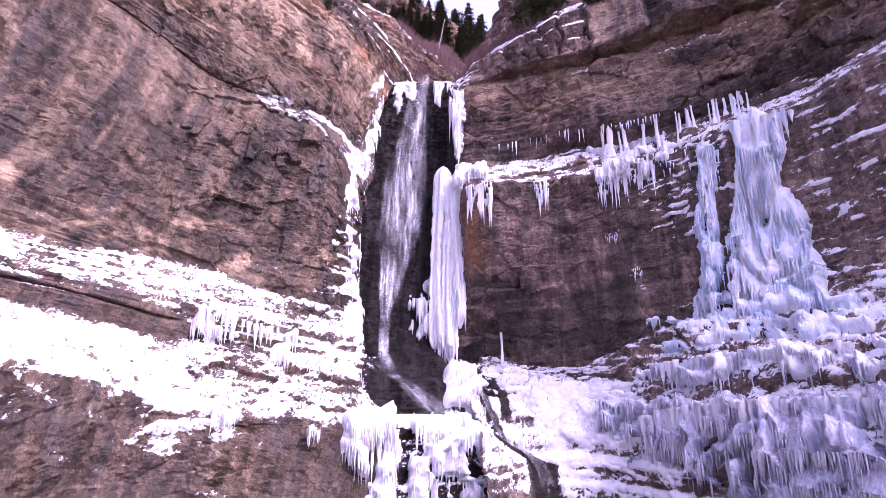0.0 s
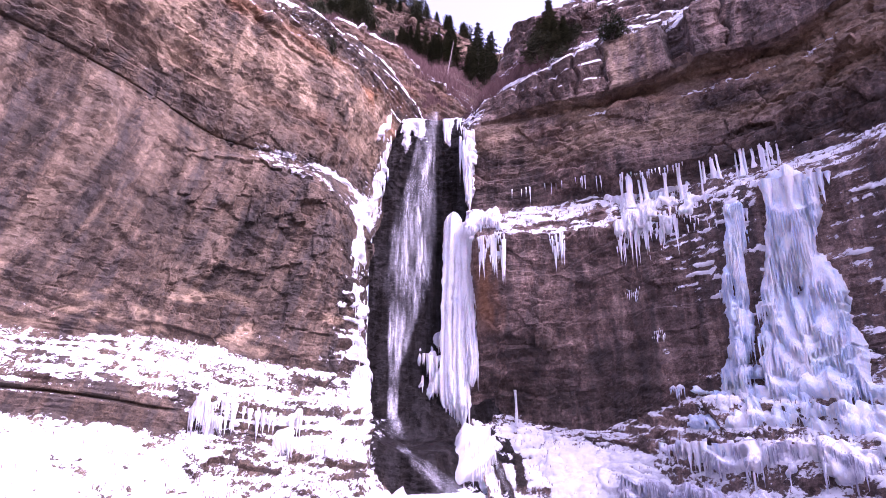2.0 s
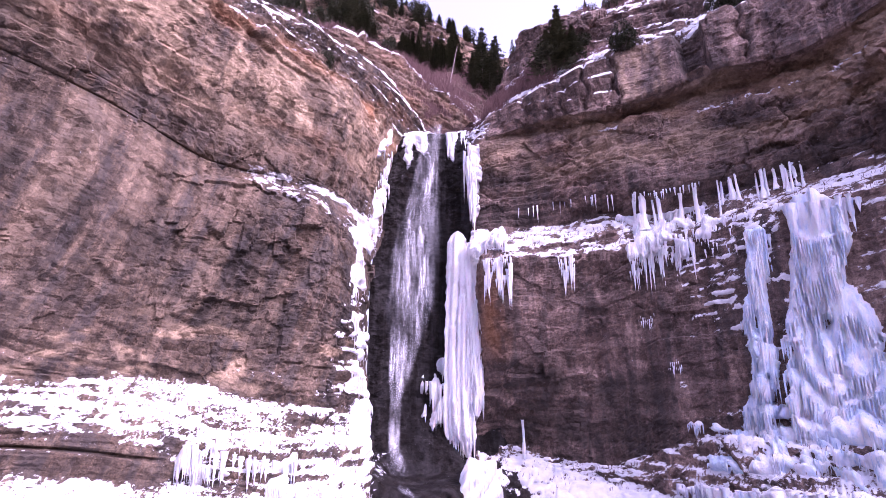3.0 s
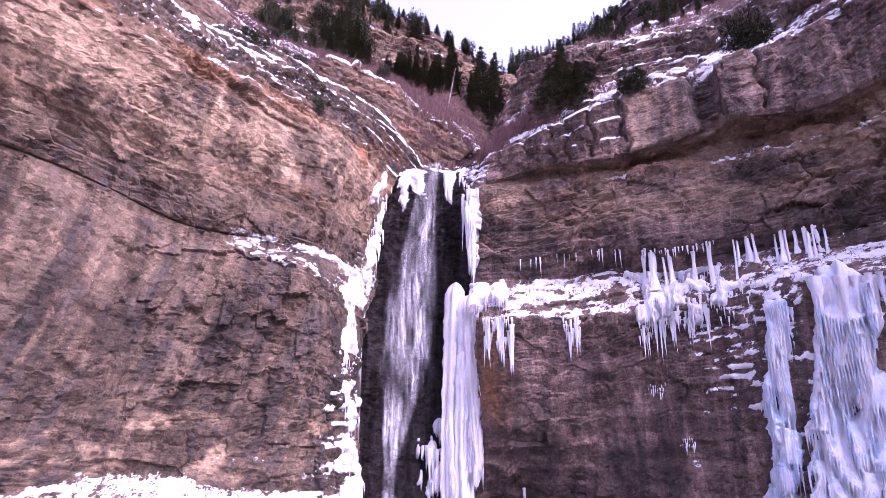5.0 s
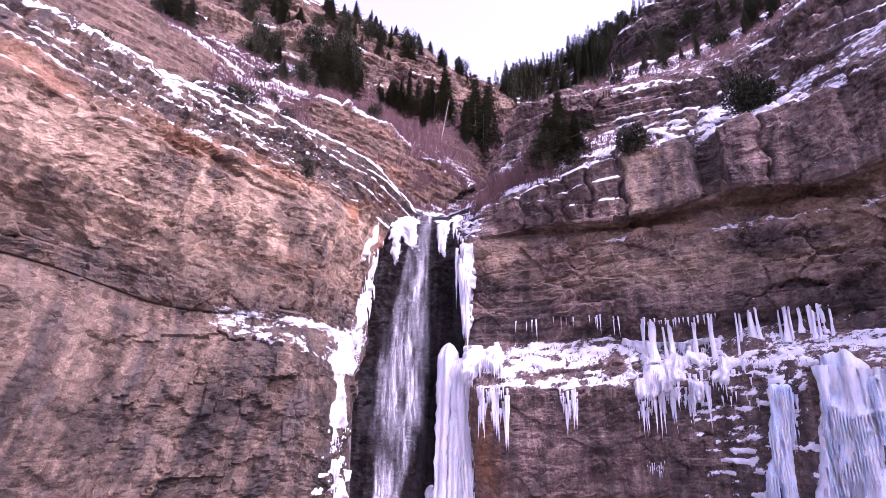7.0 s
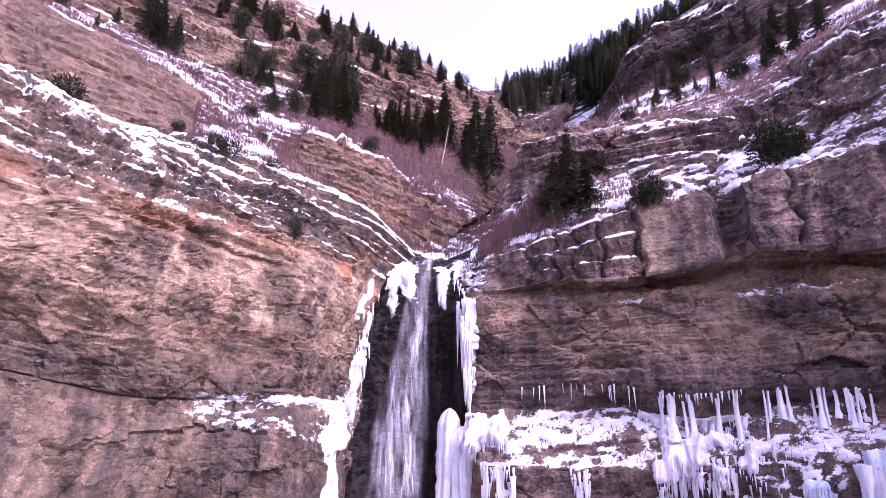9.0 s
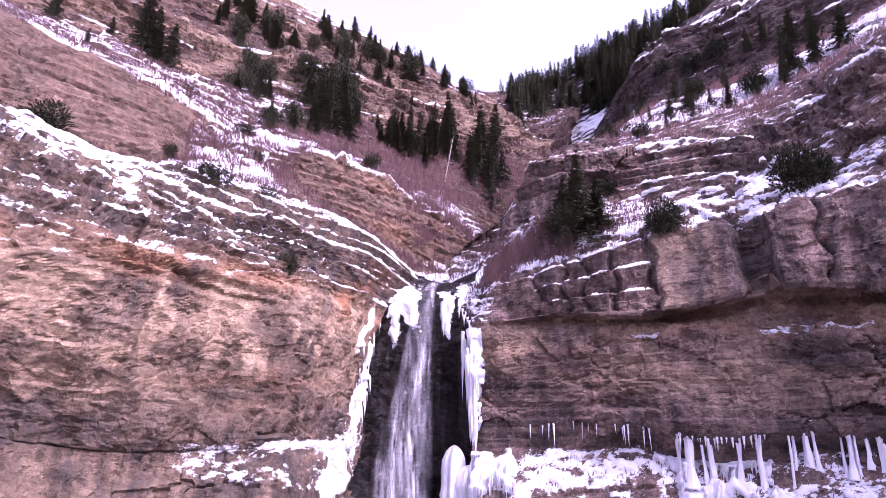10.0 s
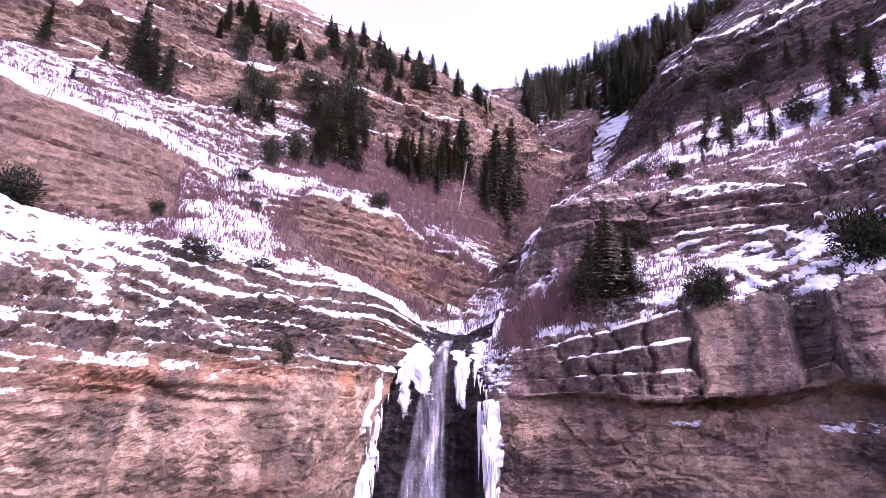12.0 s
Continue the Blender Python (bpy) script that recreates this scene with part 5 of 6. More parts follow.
spread_ = random.Random(310)
for n, (cx, r, twins) in enumerate([(14.5, 0.1, 1), (15.15, 0.3, 3), (16.2, 0.16, 2), (17.7, 0.15, 1), (18.8, 0.17, 0), (20.5, 0.1, 1), (21.1, 0.2, 3), (22.6, 0.17, 2), (23.3, 0.13, 3), (23.8, 0.16, 5), (24.3, 0.12, 2), (25.4, 0.1, 2)]):
    for k in range(twins + 1):
        tx = cx + (spread_.uniform(-0.45, 0.45) if k else 0)
        roof_ = on_face(right, 7.8, tx)[0]
        ty = roof_[1] + 0.25 + (spread_.uniform(-0.25, 0.3) if k else 0)
        broken = k > 0 and spread_.random() < 0.15
        low_ = ledge_height(tx, ty) - 0.3
        ice_column(tx, ty, low_, roof_[2] + 0.7 if not broken else low_ + (roof_[2] - low_) * spread_.uniform(0.5, 0.9), r * (spread_.uniform(0.35, 0.75) if k else 1), 340 + 9 * n + k, 1.7, blunt=broken, sides=14)
ice_column(5.35, 49.4, 12.2, 15.3, 0.11, 330, label="thin ice column under the overhang")
ice_column(-0.15, 48.9, 12.6, 31.9, 0.85, 331, 1.15, ICE, "frozen_pillar", "tall grey-white frozen pillar beside the waterfall", 44, True)
ice_column(1.35, 48.2, 15.5, 30.6, 0.85, 332, 0.8, ICE, "frozen_pillar", "tall white frozen pillar beside the waterfall", 44, True)
ice_column(0.7, 48.3, 12.4, 26.0, 0.7, 333, 1.3, ICE, "frozen_pillar", "white frozen pillar beside the waterfall", 44, True)

hung_ = np.random.default_rng(350)
for px, py, low_, high_, r_ in ((-0.15, 48.9, 13.5, 22.0, 0.72), (1.35, 48.2, 16.5, 29.4, 0.72), (0.7, 48.3, 13.2, 25.0, 0.6)):
    turn_ = hung_.uniform(2.6, 6.8, 420)
    tops_ = np.stack([px + r_ * np.cos(turn_), py + r_ * np.sin(turn_), hung_.uniform(low_ + 0.5, high_, 420)], axis=-1)
    drapery(tops_, hung_, ICE, 2.2, 0.07)


# ---------------------------------------------------------------- water
def stream(name, path, widths, label, layers=2, across=(1, 0, 0), bow=0.25, seed=0, material=WATER):
    """Falling or sliding water: thin veils along a line, densest in the middle."""
    root = new(name)
    root.location = path[0]
    tagged(root, label, "water")
    at = np.linspace(0, len(path) - 1, 90)
    line = along(path, at)
    wide = np.interp(at, np.arange(len(widths)), widths)
    s = np.linspace(-1, 1, 26)
    for k in range(layers):
        p = line[:, None, :] + np.asarray(across, float)[None, None, :] * (s[None, :] * wide[:, None])[..., None]
        p[..., 1] += bow * (s ** 2)[None, :] * wide[:, None] * 0.5 - 0.22 * k
        p[..., 1] += 0.12 * grain(p, (0.5, 1, 3), seed + k)
        veil = np.clip(1.25 - np.abs(s) ** 2.2 * 1.3, 0, 1)[None, :] * np.clip(np.minimum((at - at[0]) / 0.25, (at[-1] - at) / 0.9), 0, 1)[:, None] * (1.0 if k == 0 else 0.7)
        ob = sheet("veil", p - np.asarray(path[0], float), material, {"veil": veil}, None, root)
        ob.visible_shadow = False
    return root


stream("waterfall", [(-1.5, 53.2, 45.2), (-2.2, 51.0, 43.6), (-2.8, 50.4, 40), (-3.2, 50.2, 36), (-3.6, 50.0, 32.6), (-4.05, 49.9, 29), (-4.4, 49.7, 25), (-4.8, 49.3, 20.5), (-5.25, 48.4, 16.8), (-5.15, 47.0, 13.2), (-4.7, 45.0, 11.3)], [0.35, 0.7, 1.1, 1.5, 2.0, 2.5, 2.3, 1.2, 0.5, 0.5, 1.3], "white waterfall veiling down a dark rock chute", 3, seed=5)
stream("waterfall_branch", [(-5.6, 49.6, 23.5), (-5.7, 49.2, 20), (-5.3, 48.4, 16), (-5.2, 47.0, 12.4)], [0.25, 0.4, 0.45, 0.5], "white side branch of the waterfall", 2, seed=9)
stream("cascade", [(-4.2, 42.2, 11.2), (-3.1, 40.5, 10.4), (-2.0, 40.4, 9.6), (-0.7, 40.5, 8.6), (0.5, 39.7, 7.7), (1.4, 39.4, 7.1)], [0.4, 0.5, 0.7, 0.9, 0.9, 0.7], "white cascade sliding over a dark rock step", 2, (0.5, 0.1, 0.62), 0.0, 15, WATER_SLIDE)
stream("cascade", [(2.9, 46.0, 10.4), (3.6, 44.4, 8.7), (4.4, 42.9, 6.6), (5.8, 41.8, 5.6), (7.0, 41.2, 4.9)], [0.2, 0.25, 0.25, 0.3, 0.35], "narrow cascade between snowy rocks", 2, (1, 0.2, 0), 0.0, 25)
stream("cascade", [(6.0, 41.6, 5.8), (6.9, 40.8, 4.6), (7.4, 40.2, 3.0), (7.6, 40.0, 1.0)], [0.4, 0.5, 0.6, 0.7], "white cascade pouring down to the creek", 2, (1, 0.2, 0), 0.0, 35)

# ---------------------------------------------------------------- trees and shrubs
STAND = np.concatenate([f.p[::2, ::2].reshape(-1, 3) for f in (left, right, gully, hill_left, hill_right)])


def drop(x, y, share=70):
    """The height of the ground at a place on the hillsides."""
    d = (STAND[:, 0] - x) ** 2 + (STAND[:, 1] - y) ** 2
    near = STAND[d < max(0.5, d.min() + 0.2)]
    return float(np.percentile(near[:, 2], share))


def trunk_mesh(bm, height, radius, rng, sides=6):
    loops = []
    for k in range(6):
        f = k / 5
        loops.append([bm.verts.new((radius * (1 - 0.92 * f) * math.cos(a) + 0.02 * height * f * f * rng.uniform(0.5, 1), radius * (1 - 0.92 * f) * math.sin(a), height * f)) for a in (6.2832 * n / sides for n in range(sides))])
    for a, b in zip(loops, loops[1:]):
        for n in range(sides):
            bm.faces.new((a[n - 1], a[n], b[n], b[n - 1]))
    return bm


def needles(rng, height, spread, whorls, start=0.1, twigs=4, ring=8, fat=1.1, droop=0.0):
    """Boughs in whorls, each a drooping spray of small needle tufts."""
    v, f = [], []

    def tuft(p, d, size):
        side_ = Vector((-d.y, d.x, 0)).normalized() * size * 0.42
        n = len(v)
        v.extend([p - side_ * 0.5, p + side_ * 0.5, p + d * size + side_ * 0.2, p + d * size * 1.25 - side_ * 0.3 + Vector((0, 0, -0.15 * size))])
        f.append((n, n + 1, n + 2, n + 3))

    for k in range(whorls):
        h = start + (1 - start) * (k + rng.uniform(-0.3, 0.3)) / whorls
        reach = spread * (1 - h) ** 1.05 * rng.uniform(0.6, 1.25) + 0.05
        boughs = ring if h < 0.7 else 6
        a0 = rng.uniform(0, 6.28)
        for b in range(boughs):
            a = a0 + 6.2832 * b / boughs + rng.uniform(-0.35, 0.35)
            length = reach * rng.uniform(0.45, 1.15)
            d = Vector((math.cos(a), math.sin(a), -0.28))
            p0 = Vector((0, 0, h * height))
            for t in range(twigs):
                g = (t + rng.uniform(0.3, 1)) / twigs
                p = p0 + d * length * g + Vector((0, 0, 0.12 * length * g * g))
                for s in (-1, 0, 1):
                    e = Vector((math.cos(a + s * 0.8), math.sin(a + s * 0.8), rng.uniform(-0.45, 0.25) - droop))
                    tuft(p, e, 0.145 * fat * spread * rng.uniform(0.6, 1.3) * (1.15 - 0.4 * g) * (1 - 0.75 * h) + 0.08)
    return np.array(v, float), np.array(f)


def fir(seed, spread=1.7, whorls=20, start=0.08, twigs=4, ring=8, fat=1.1):
    """A fir ten metres high, standing at the origin."""
    rng = random.Random(seed)
    root = new("fir_tree")
    tagged(root, "dark green fir tree growing on the steep hillside", "tree", "firs on the hillside")
    part("trunk", trunk_mesh(bmesh.new(), 9.8, 0.17, rng), BARK, root)
    v, f = needles(rng, 10, spread, whorls, start, twigs, ring, fat)
    soup("crown", v, f, NEEDLES, "", "", parent=root)
    return root


def bushy(seed):
    """A round juniper two metres high: short forked stems and an uneven crown of small tufts."""
    rng = random.Random(seed)
    root = new("juniper_bush")
    tagged(root, "dark olive-green juniper bush rooted on a rock ledge", "bush", "junipers on the ledges")
    bm = bmesh.new()
    for n in range(4):
        start = len(bm.verts)
        trunk_mesh(bm, 1.2, 0.06, rng, 5)
        bm.verts.ensure_lookup_table()
        bmesh.ops.rotate(bm, verts=bm.verts[start:], matrix=Matrix.Rotation(rng.uniform(0.15, 0.5), 3, Vector((math.cos(n * 1.6), math.sin(n * 1.6), 0))))
    part("stem", bm, BARK, root)
    v, f = [], []
    lobes = [(Vector((rng.uniform(-0.6, 0.6), rng.uniform(-0.6, 0.6), rng.uniform(0.6, 1.5))), rng.uniform(0.4, 0.75)) for _ in range(9)]
    for c, r in lobes:
        for _ in range(340):
            d = Vector((rng.gauss(0, 1), rng.gauss(0, 1), rng.gauss(0, 1))).normalized()
            p = c + d * r * rng.uniform(0.5, 1.1)
            e = (d + Vector((rng.uniform(-0.6, 0.6), rng.uniform(-0.6, 0.6), rng.uniform(0, 0.8)))).normalized() * rng.uniform(0.06, 0.14)
            s = e.cross(Vector((rng.uniform(-1, 1), rng.uniform(-1, 1), 0.3))).normalized() * 0.028
            n = len(v)
            v += [p - s, p + s, p + e + s * 0.5, p + e - s * 0.5]
            f.append((n, n + 1, n + 2, n + 3))
    soup("crown", np.array(v, float), np.array(f), JUNIPER, "", "", parent=root)
    return root


rng = random.Random(41)
KINDS = [fir(n, spread, whorls, start) for n, spread, whorls, start in ((1, 3.2, 19, 0.05), (2, 2.7, 21, 0.06), (3, 3.7, 18, 0.04), (4, 2.5, 21, 0.1), (5, 3.4, 16, 0.04))]
BUSHES = [bushy(n) for n in (11, 12, 13)]
used = set()


def plant_on(kinds, x, y, z, height, full, wide=1.0):
    """A tree or bush of that height, rooted at a given place."""
    s = height / full
    ob = kinds[rng.randrange(len(kinds))]
    m = pose(x, y, z, rng.uniform(-3, 3), rng.uniform(-3, 3), rng.uniform(0, 360)) @ Matrix.Diagonal((s * wide, s * wide, s, 1))
    if ob.name in used:
        return copy_thing(ob, m @ Matrix.Diagonal((*(1 / c for c in ob.scale), 1)))
    used.add(ob.name)
    ob.matrix_basis = m
    return ob


def plant(kinds, x, y, height, full, wide=1.0, sink=0.15, share=70):
    return plant_on(kinds, x, y, drop(x, y, share) - sink, height, full, wide)


FIRS_WEST = [(-36.9, 61.6, 10.0), (-35.6, 62.4, 8.0), (-43.1, 64.5, 3.6), (-48.5, 61.5, 5.5), (-35.4, 51.0, 1.8), (-27.8, 59.9, 1.0), (-26.6, 65.5, 2.6), (-26.3, 68.3, 4.4), (-24.0, 68.8, 3.2), (-18.9, 56.9, 3.3), (-17.7, 60.7, 4.0), (-16.3, 63.6, 3.1), (-14.3, 64.0, 9.2), (-15.3, 65.0, 7.5), (-19.2, 71.9, 4.7), (-14.4, 70.8, 6.7), (-12.7, 71.6, 3.8), (-13.4, 66.5, 6.5), (-16.8, 66.8, 6.0), (-12.4, 64.6, 5.5), (-34.2, 63.0, 6.5), (-25.2, 69.5, 4.0)]
FIRS_GULLY = [(-9.2, 70.5, 2.9), (-7.8, 70.6, 5.0), (-6.6, 70.0, 4.2), (-5.4, 71.3, 5.4), (-2.4, 77.0, 4.6), (-0.1, 76.8, 8.8), (-1.2, 75.5, 6.5), (-3.3, 70.5, 4.0), (4.2, 74.5, 11.0), (6.0, 76.5, 9.0), (5.2, 72.6, 7.5), (2.6, 72.1, 4.5), (-4.2, 73.2, 6.0), (7.5, 75.5, 6.0)]
FIRS_RIDGE = [(-7.3, 93.1, 5.2), (-10.8, 92.6, 4.6), (-13.7, 91.8, 5.2), (-17.9, 86.3, 4.8), (-21.8, 88.3, 5.5), (-34.6, 83.6, 6.3), (-37.4, 81.9, 4.2), (-32.8, 78.6, 3.5), (-28.8, 82.3, 5.0), (-0.9, 96.1, 3.6), (2.7, 98.7, 4.2), (-19.0, 99.5, 6.0), (-16.0, 100.5, 4.8), (-11.0, 103.0, 3.6), (-8.5, 104.5, 3.4), (-6.0, 106.0, 3.8), (-3.5, 107.0, 3.6), (-1.0, 108.0, 3.4), (-21.5, 98.5, 4.2), (-24.5, 95.0, 5.0), (-31.5, 84.5, 4.5), (-26.0, 84.0, 3.5), (-15.0, 93.0, 4.0), (-5.0, 94.5, 4.0)]
FIRS_EAST = [(23.9, 54.2, 3.2), (27.6, 54.1, 2.2), (21.0, 53.7, 2.4), (14.5, 51.9, 2.1), (31.4, 51.5, 3.5), (32.4, 50.2, 2.9), (33.6, 58.3, 2.2), (30.0, 58.5, 3.0), (36.0, 57.0, 4.5), (38.5, 56.0, 4.0), (26.0, 62.0, 4.0), (22.0, 62.0, 3.6), (19.5, 60.0, 3.0)]
for x_, y_, h_ in FIRS_WEST + FIRS_GULLY + FIRS_RIDGE:
    plant(KINDS, x_, y_, h_ * 1.08, 10.0, rng.uniform(0.95, 1.4) if h_ < 6 else 1.0)
GROVES = [(-14.5, 65.5, 2.2, 7, 4.5), (-17.0, 62.5, 1.8, 4, 3.2), (-7.0, 71.0, 2.2, 7, 4.5), (-1.0, 76.0, 2.0, 6, 6.0), (4.8, 74.0, 2.0, 6, 7.0), (-25.5, 67.5, 2.0, 4, 3.6), (-37.5, 62.5, 1.8, 3, 5.0), (-29.5, 83.0, 2.5, 5, 4.2), (-36.0, 82.5, 2.5, 5, 4.6), (-12.0, 92.0, 3.0, 6, 4.6), (-18.0, 88.0, 2.2, 4, 4.4), (3.0, 100.0, 3.0, 5, 4.5)]
for x_, y_, r_, n_, h_ in GROVES:
    for k_ in range(n_):
        plant(KINDS, x_ + rng.uniform(-r_, r_), y_ + rng.uniform(-r_, r_), h_ * rng.uniform(0.5, 1.15), 10.0, rng.uniform(0.8, 1.2))
for x_, y_, h_ in FIRS_EAST:
    plant(KINDS, x_, y_, h_ * 1.1, 10.0, 1.0)

DENSE = [fir(n, 3.6, 30, 0.03, 6, 13, 0.8) for n in (6, 7)]
for x_, y_, z_, h_, w_ in [(10.0, 46.9, 46.8, 8.2, 1.1), (8.9, 47.7, 47.1, 5.8, 1.25), (11.3, 46.0, 46.8, 5.6, 1.15)]:
    plant_on(DENSE, x_, y_, z_, h_, 10.0, w_)
for x_, y_, z_, h_, w_ in [(9.4, 46.6, 47.0, 3.2, 1.0), (14.8, 42.6, 46.5, 2.8, 0.85), (15.3, 43.0, 46.7, 1.9, 1.1), (23.5, 40.5, 48.4, 4.4, 0.7), (24.2, 40.2, 48.5, 3.2, 0.85), (-10.6, 39.4, 42.6, 1.9, 0.6), (11.6, 46.0, 47.4, 1.6, 1.3)]:
    plant_on(BUSHES, x_, y_, z_, h_, 2.0, w_)
ROUND_WEST = [(-29.6, 83.1, 5.5), (-19.0, 88.3, 4.8), (-23.4, 86.5, 3.4), (-14.7, 90.7, 4.4), (-12.7, 91.9, 4.4), (-7.3, 93.3, 5.4), (-0.5, 97.3, 3.4), (3.0, 99.0, 4.4), (-33.6, 80.1, 4.4), (-27.1, 66.8, 3.8), (-28.6, 72.9, 5.2), (-26.1, 73.1, 4.0), (-20.1, 74.6, 5.6), (-16.4, 73.5, 7.6), (-15.6, 76.4, 6.5), (-13.7, 76.3, 4.8), (-19.5, 58.9, 3.2), (-18.0, 61.4, 3.6), (-16.3, 65.2, 3.6), (-14.8, 65.3, 5.0), (-18.2, 73.6, 6.0)]
FIRS_SLOPE = [(-10.1, 74.8, 3.8), (-8.2, 75.9, 5.2), (-5.3, 73.0, 7.6), (-3.3, 73.3, 5.8), (0.0, 78.0, 9.6), (-2.4, 80.0, 5.6), (4.7, 80.9, 9.6), (7.2, 83.4, 8.8), (-6.5, 72.2, 6.2), (-15.2, 72.6, 8.0), (-17.2, 74.6, 7.0), (-37.5, 82.4, 4.5), (-34.2, 83.4, 6.8), (-21.4, 88.5, 5.6)]
FIRS_TERRACE = [(24.5, 55.8, 4.4), (22.2, 55.6, 3.3), (27.8, 54.4, 3.6), (32.3, 52.1, 5.4), (34.6, 51.0, 5.4), (33.4, 52.6, 4.4), (40.3, 61.5, 5.0), (38.3, 63.3, 4.4), (36.6, 64.0, 3.6), (42.0, 60.0, 5.0), (29.5, 52.6, 3.2), (26.4, 55.2, 2.4), (20.4, 56.0, 2.6), (36.8, 50.2, 5.0)]
for x_, y_, h_ in ROUND_WEST:
    plant(BUSHES, x_, y_, h_, 2.0, rng.uniform(0.6, 0.85), 0.2)
for x_, y_, h_ in FIRS_SLOPE + FIRS_TERRACE:
    plant(KINDS, x_, y_, h_, 10.0, rng.uniform(0.9, 1.2), 0.2)
for x_, y_, h_ in [(15.0, 53.1, 1.9), (17.1, 50.6, 1.6), (18.4, 56.5, 2.4), (30.4, 54.6, 2.6), (25.6, 56.6, 2.2), (34.0, 66.4, 3.0), (31.4, 68.4, 3.0), (28.6, 70.6, 2.8)]:
    plant(BUSHES, x_, y_, h_, 2.0, 1.1, 0.15)
for x_, y_, h_, w_ in [(-15.9, 39.0, 1.9, 1.2), (-13.0, 41.3, 1.6, 1.0), (-18.9, 50.4, 1.5, 1.3), (-17.0, 49.6, 1.1, 1.2), (-8.2, 57.0, 2.2, 0.9), (-27.6, 38.7, 3.2, 1.2), (-22.2, 44.6, 1.3, 1.0), (-26.4, 54.2, 1.2, 1.3), (-30.0, 36.5, 2.4, 1.3), (12.8, 48.8, 1.6, 1.4)]:
    plant(BUSHES, x_, y_, h_, 2.0, w_, 0.1, 40)

def dead_snag(x, y, height, lean_, seed):
    """A bare grey trunk with broken branch stubs."""
    r = random.Random(seed)
    bm = trunk_mesh(bmesh.new(), height, 0.11, r, 7)
    for _ in range(9):
        first = len(bm.verts)
        trunk_mesh(bm, r.uniform(0.25, 0.7), 0.03, r, 4)
        bm.verts.ensure_lookup_table()
        fresh = bm.verts[first:]
        bmesh.ops.rotate(bm, verts=fresh, matrix=Matrix.Rotation(1.2, 3, "X"))
        bmesh.ops.rotate(bm, verts=fresh, matrix=Matrix.Rotation(r.uniform(0, 6.28), 3, "Z"))
        bmesh.ops.translate(bm, verts=fresh, vec=(0, 0, height * r.uniform(0.35, 0.9)))
    ob = part("dead_tree", bm, DEAD)
    ob.matrix_basis = pose(x, y, drop(x, y) - 0.3, 0, lean_, 0)
    return tagged(ob, "bare pale dead tree trunk leaning on the slope", "dead tree")


dead_snag(-0.9, 69.5, 7.2, 9, 61)
dead_snag(17.8, 53.2, 3.0, -4, 62)

# far woods along the ridge, one joined mass of slim firs
v0, f0 = needles(random.Random(77), 10, 1.6, 15, 0.1, 1, 6, 3.0, 0.8)
parts_v, parts_f, n_v = [], [], 0
ridge = random.Random(78)
spots = hill_right.p[(hill_right.v > 3.9) & (hill_right.v < 5.6)]
spots = spots[:, hill_right.u < 4.6].reshape(-1, 3)
extra = gully.p[(gully.v > 4.3)][:, gully.u > 3.2].reshape(-1, 3)
spots = np.concatenate([spots, extra])
for _ in range(640):
    p = spots[ridge.randrange(len(spots))]
    if p[0] < 11 or p[1] < 100:
        continue
    s = ridge.uniform(0.35, 1.0) * (0.55 if p[0] < 16 else 1.0)
    a = ridge.uniform(0, 6.28)
    c, d = math.cos(a), math.sin(a)
    wide_ = s * ridge.uniform(0.9, 1.7)
    q = v0 * (wide_, wide_, s)
    q = np.stack([q[:, 0] * c - q[:, 1] * d, q[:, 0] * d + q[:, 1] * c, q[:, 2] - 0.3], axis=-1) + p
    stem = np.array([(-0.08, 0, 0), (0.08, 0, 0), (0, 0.1, 0), (0, 0, 9.5)]) * s + p
    parts_v += [q, stem]
    parts_f += [f0 + n_v, np.array([(0, 1, 3, 3), (1, 2, 3, 3), (2, 0, 3, 3)]) + n_v + len(q)]
    n_v += len(q) + 4
soup("far_woods", np.concatenate(parts_v), np.concatenate(parts_f), NEEDLES, "dark fir woods along the far ridge", "woods")


def brush(name, face, inside, count, tall, seed, label, material=TWIGS, steep=0.42):
    """Bare upright twigs scattered where the ground is not too steep."""
    r = np.random.default_rng(seed)
    rows, cols = np.where(inside & (eased(eased(face.n, 3, 0), 3, 1)[..., 2] > steep))
    pick = r.integers(0, len(rows), count)
    base = face.p[rows[pick], cols[pick]]
    twigs = 5
    base = np.repeat(base, twigs, axis=0) + r.normal(0, 0.22, (count * twigs, 3)) * (1, 1, 0.2)
    h = tall * (0.4 + 0.7 * r.random(len(base)))
    leanx, leany = r.normal(0, 0.28, len(base)) * h, r.normal(0, 0.28, len(base)) * h
    w = 0.012 + 0.011 * r.random(len(base))
    up = lambda f_, dx: base + np.stack([leanx * f_ ** 1.5 + dx, leany * f_ ** 1.5, h * f_ - 0.1], axis=-1)
    v = np.stack([up(0, -w), up(0, w), up(0.5, w * 0.8), up(0.5, -w * 0.8), up(1, 0 * w), up(0.85, 0.18 * h)], axis=1).reshape(-1, 3)
    f = np.array([(0, 1, 2, 3), (3, 2, 4, 4), (3, 2, 5, 5)])
    f = (np.arange(len(base))[:, None, None] * 6 + f[None]).reshape(-1, 4)
    return soup(name, v, f, material, label, "brush")


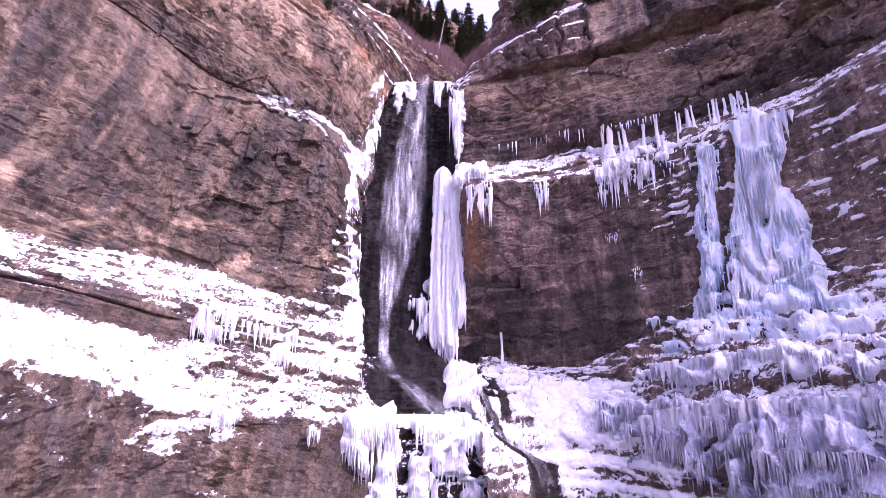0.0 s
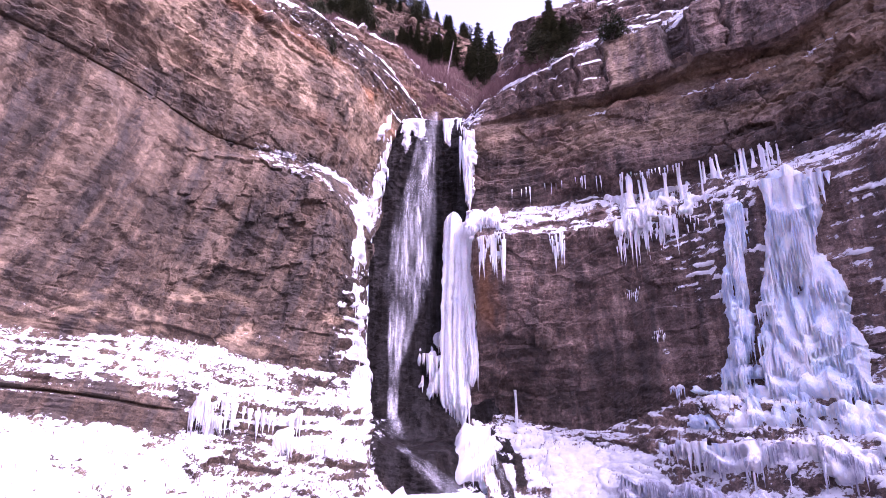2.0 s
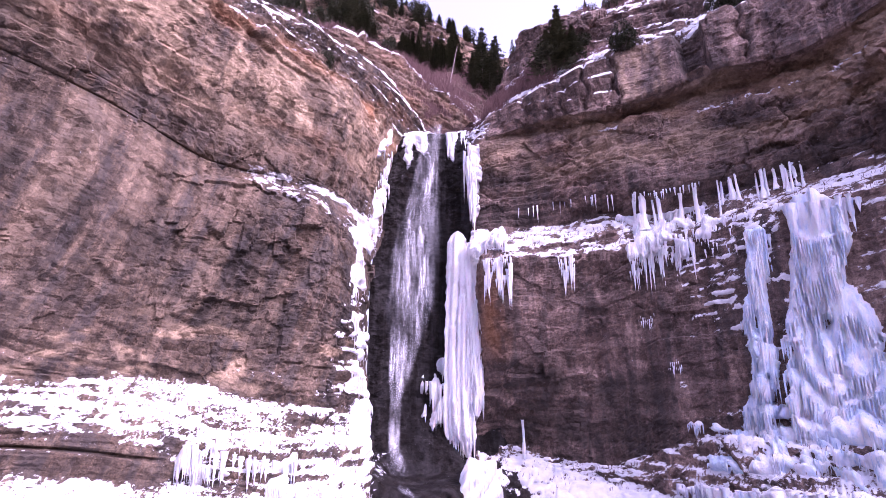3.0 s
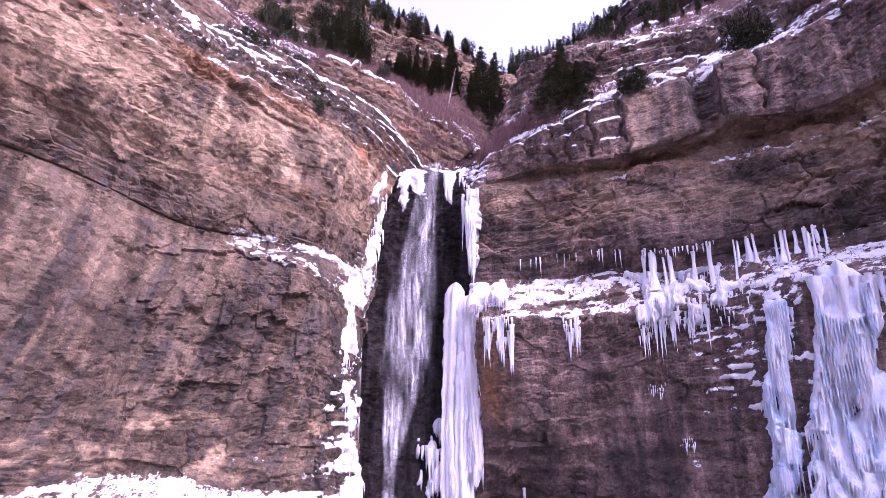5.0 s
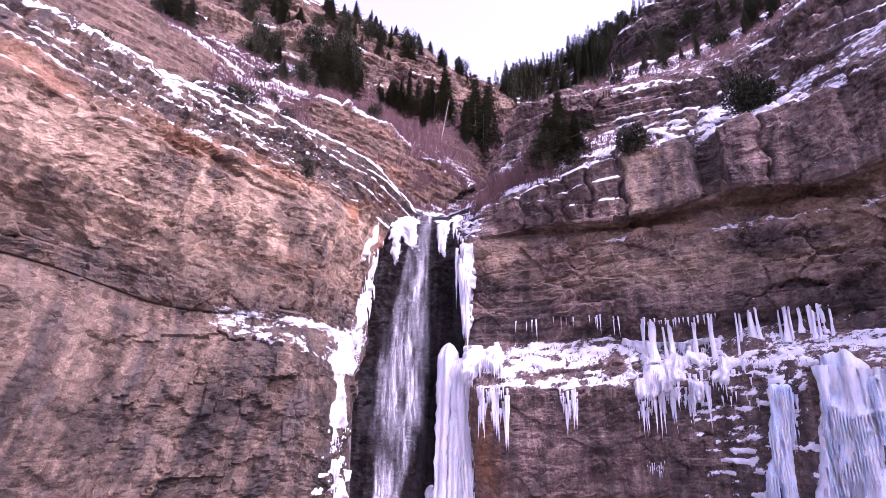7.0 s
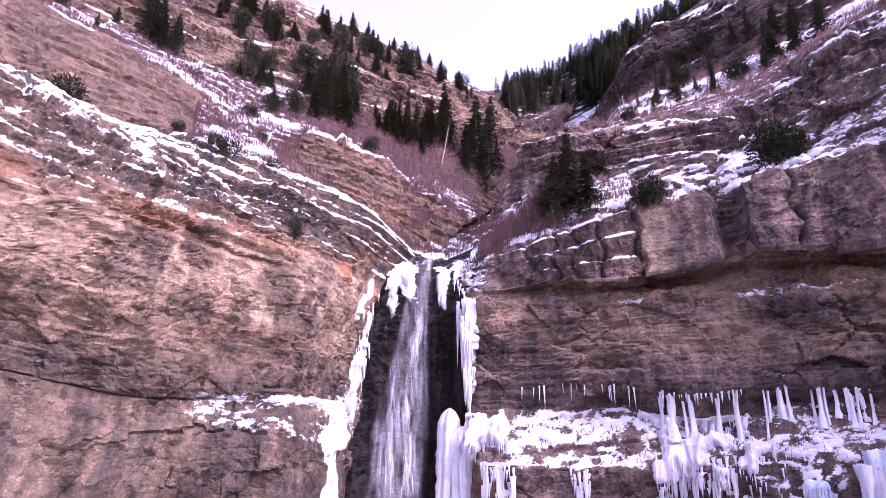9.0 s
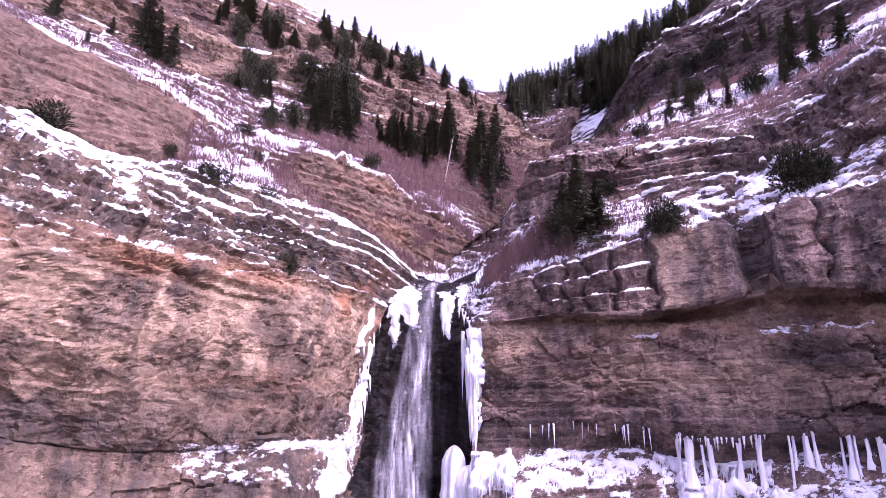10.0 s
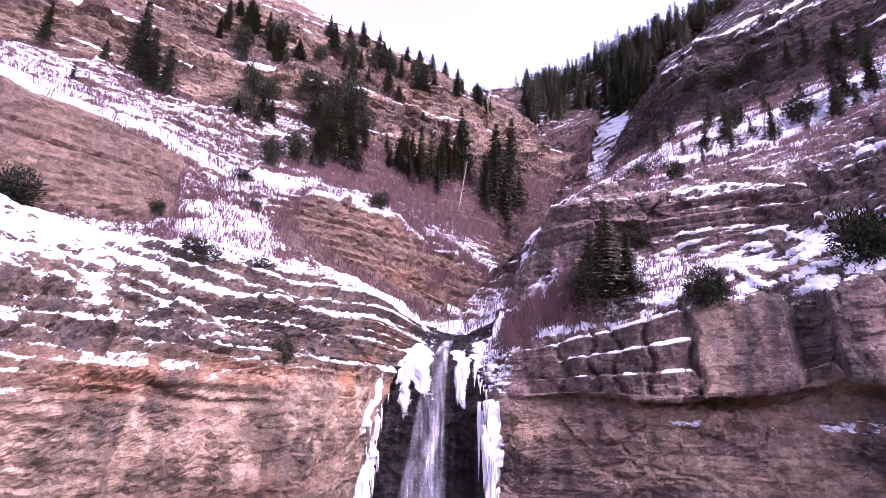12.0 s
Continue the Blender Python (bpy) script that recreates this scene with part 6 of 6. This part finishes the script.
nl = rough(hill_left.p, 7.0, 3, 88)
brush("brush", hill_left, (hill_left.v[:, None] > 0.1) & (hill_left.v[:, None] < 4.1) & (nl > -0.6) & (hill_left.p[..., 0] > -45), 9000, 0.9, 1, "bare reddish brush thick on the snowy slope")
brush("brush", hill_left, (vh > 0.1) & (vh < 2.1) & (uh > 3.2) & (uh < 5.0), 1700, 0.9, 21, "bare reddish brush standing in the steep snow", TWIGS, 0.05)
brush("brush", hill_left, (vh > 1.2) & (vh < 2.6) & (uh > 6.2) & (uh < 8.0), 500, 1.6, 22, "tall bare reddish brush above the creek", TWIGS, 0.05)
brush("brush", hill_left, (hill_left.v[:, None] > 5.2) & (nl > 0.0) & (hill_left.v[:, None] < 9), 2600, 0.9, 2, "bare reddish brush on the upper hillside")
brush("brush", gully, gully.v[:, None] > -1, 1500, 1.5, 3, "bare reddish brush filling the creek gully")
brush("brush", hill_left, (hill_left.v[:, None] > 3.1) & (hill_left.v[:, None] < 4.6) & (hill_left.p[..., 0] - 0.3 * hill_left.p[..., 1] > -36), 2600, 1.5, 12, "dense reddish brush on the slope above the gully")
nr = rough(hill_right.p, 6.0, 3, 89)
brush("brush", hill_right, (hill_right.v[:, None] < 2.6) & (nr > -0.3) & (hill_right.p[..., 0] < 50), 2600, 1.2, 4, "bare grey brush on the snowy terrace")
brush("brush", right, (right.v[:, None] > 12.0) & (right.v[:, None] < 13.3) & (right.p[..., 0] < 17), 700, 0.8, 5, "bare grey brush along the cliff's rim")
brush("brush", right, (right.v[:, None] > 12.0) & (right.v[:, None] < 13.2) & (right.p[..., 0] > 3) & (right.p[..., 0] < 9.5), 620, 1.9, 13, "tall bare brown brush beside the creek")
brush("brush", right, (right.v[:, None] > 14.3) & (right.p[..., 0] > 14), 1300, 1.1, 14, "bare brown brush on the terrace above the cliff")
brush("brush", left, (left.v[:, None] > 12.5) & (left.p[..., 0] > -14), 260, 0.6, 6, "sparse bare twigs at the cliff's rim")
brush("twigs", left, (left.v[:, None] > 1.2) & (left.v[:, None] < 4.1) & (left.snow > 0.5), 420, 0.35, 7, "dry stalks poking through the snow bench")
brush("twigs", right, (right.v[:, None] > 0.8) & (right.v[:, None] < 4.1) & (right.snow > 0.5), 420, 0.35, 8, "dry stalks poking through the snow bench")
brush("twigs", right, (right.v[:, None] > 6.0) & (right.v[:, None] < 7.0) & (right.snow > 0.45), 260, 0.4, 9, "dry red-brown stalks on the snowy ledge")
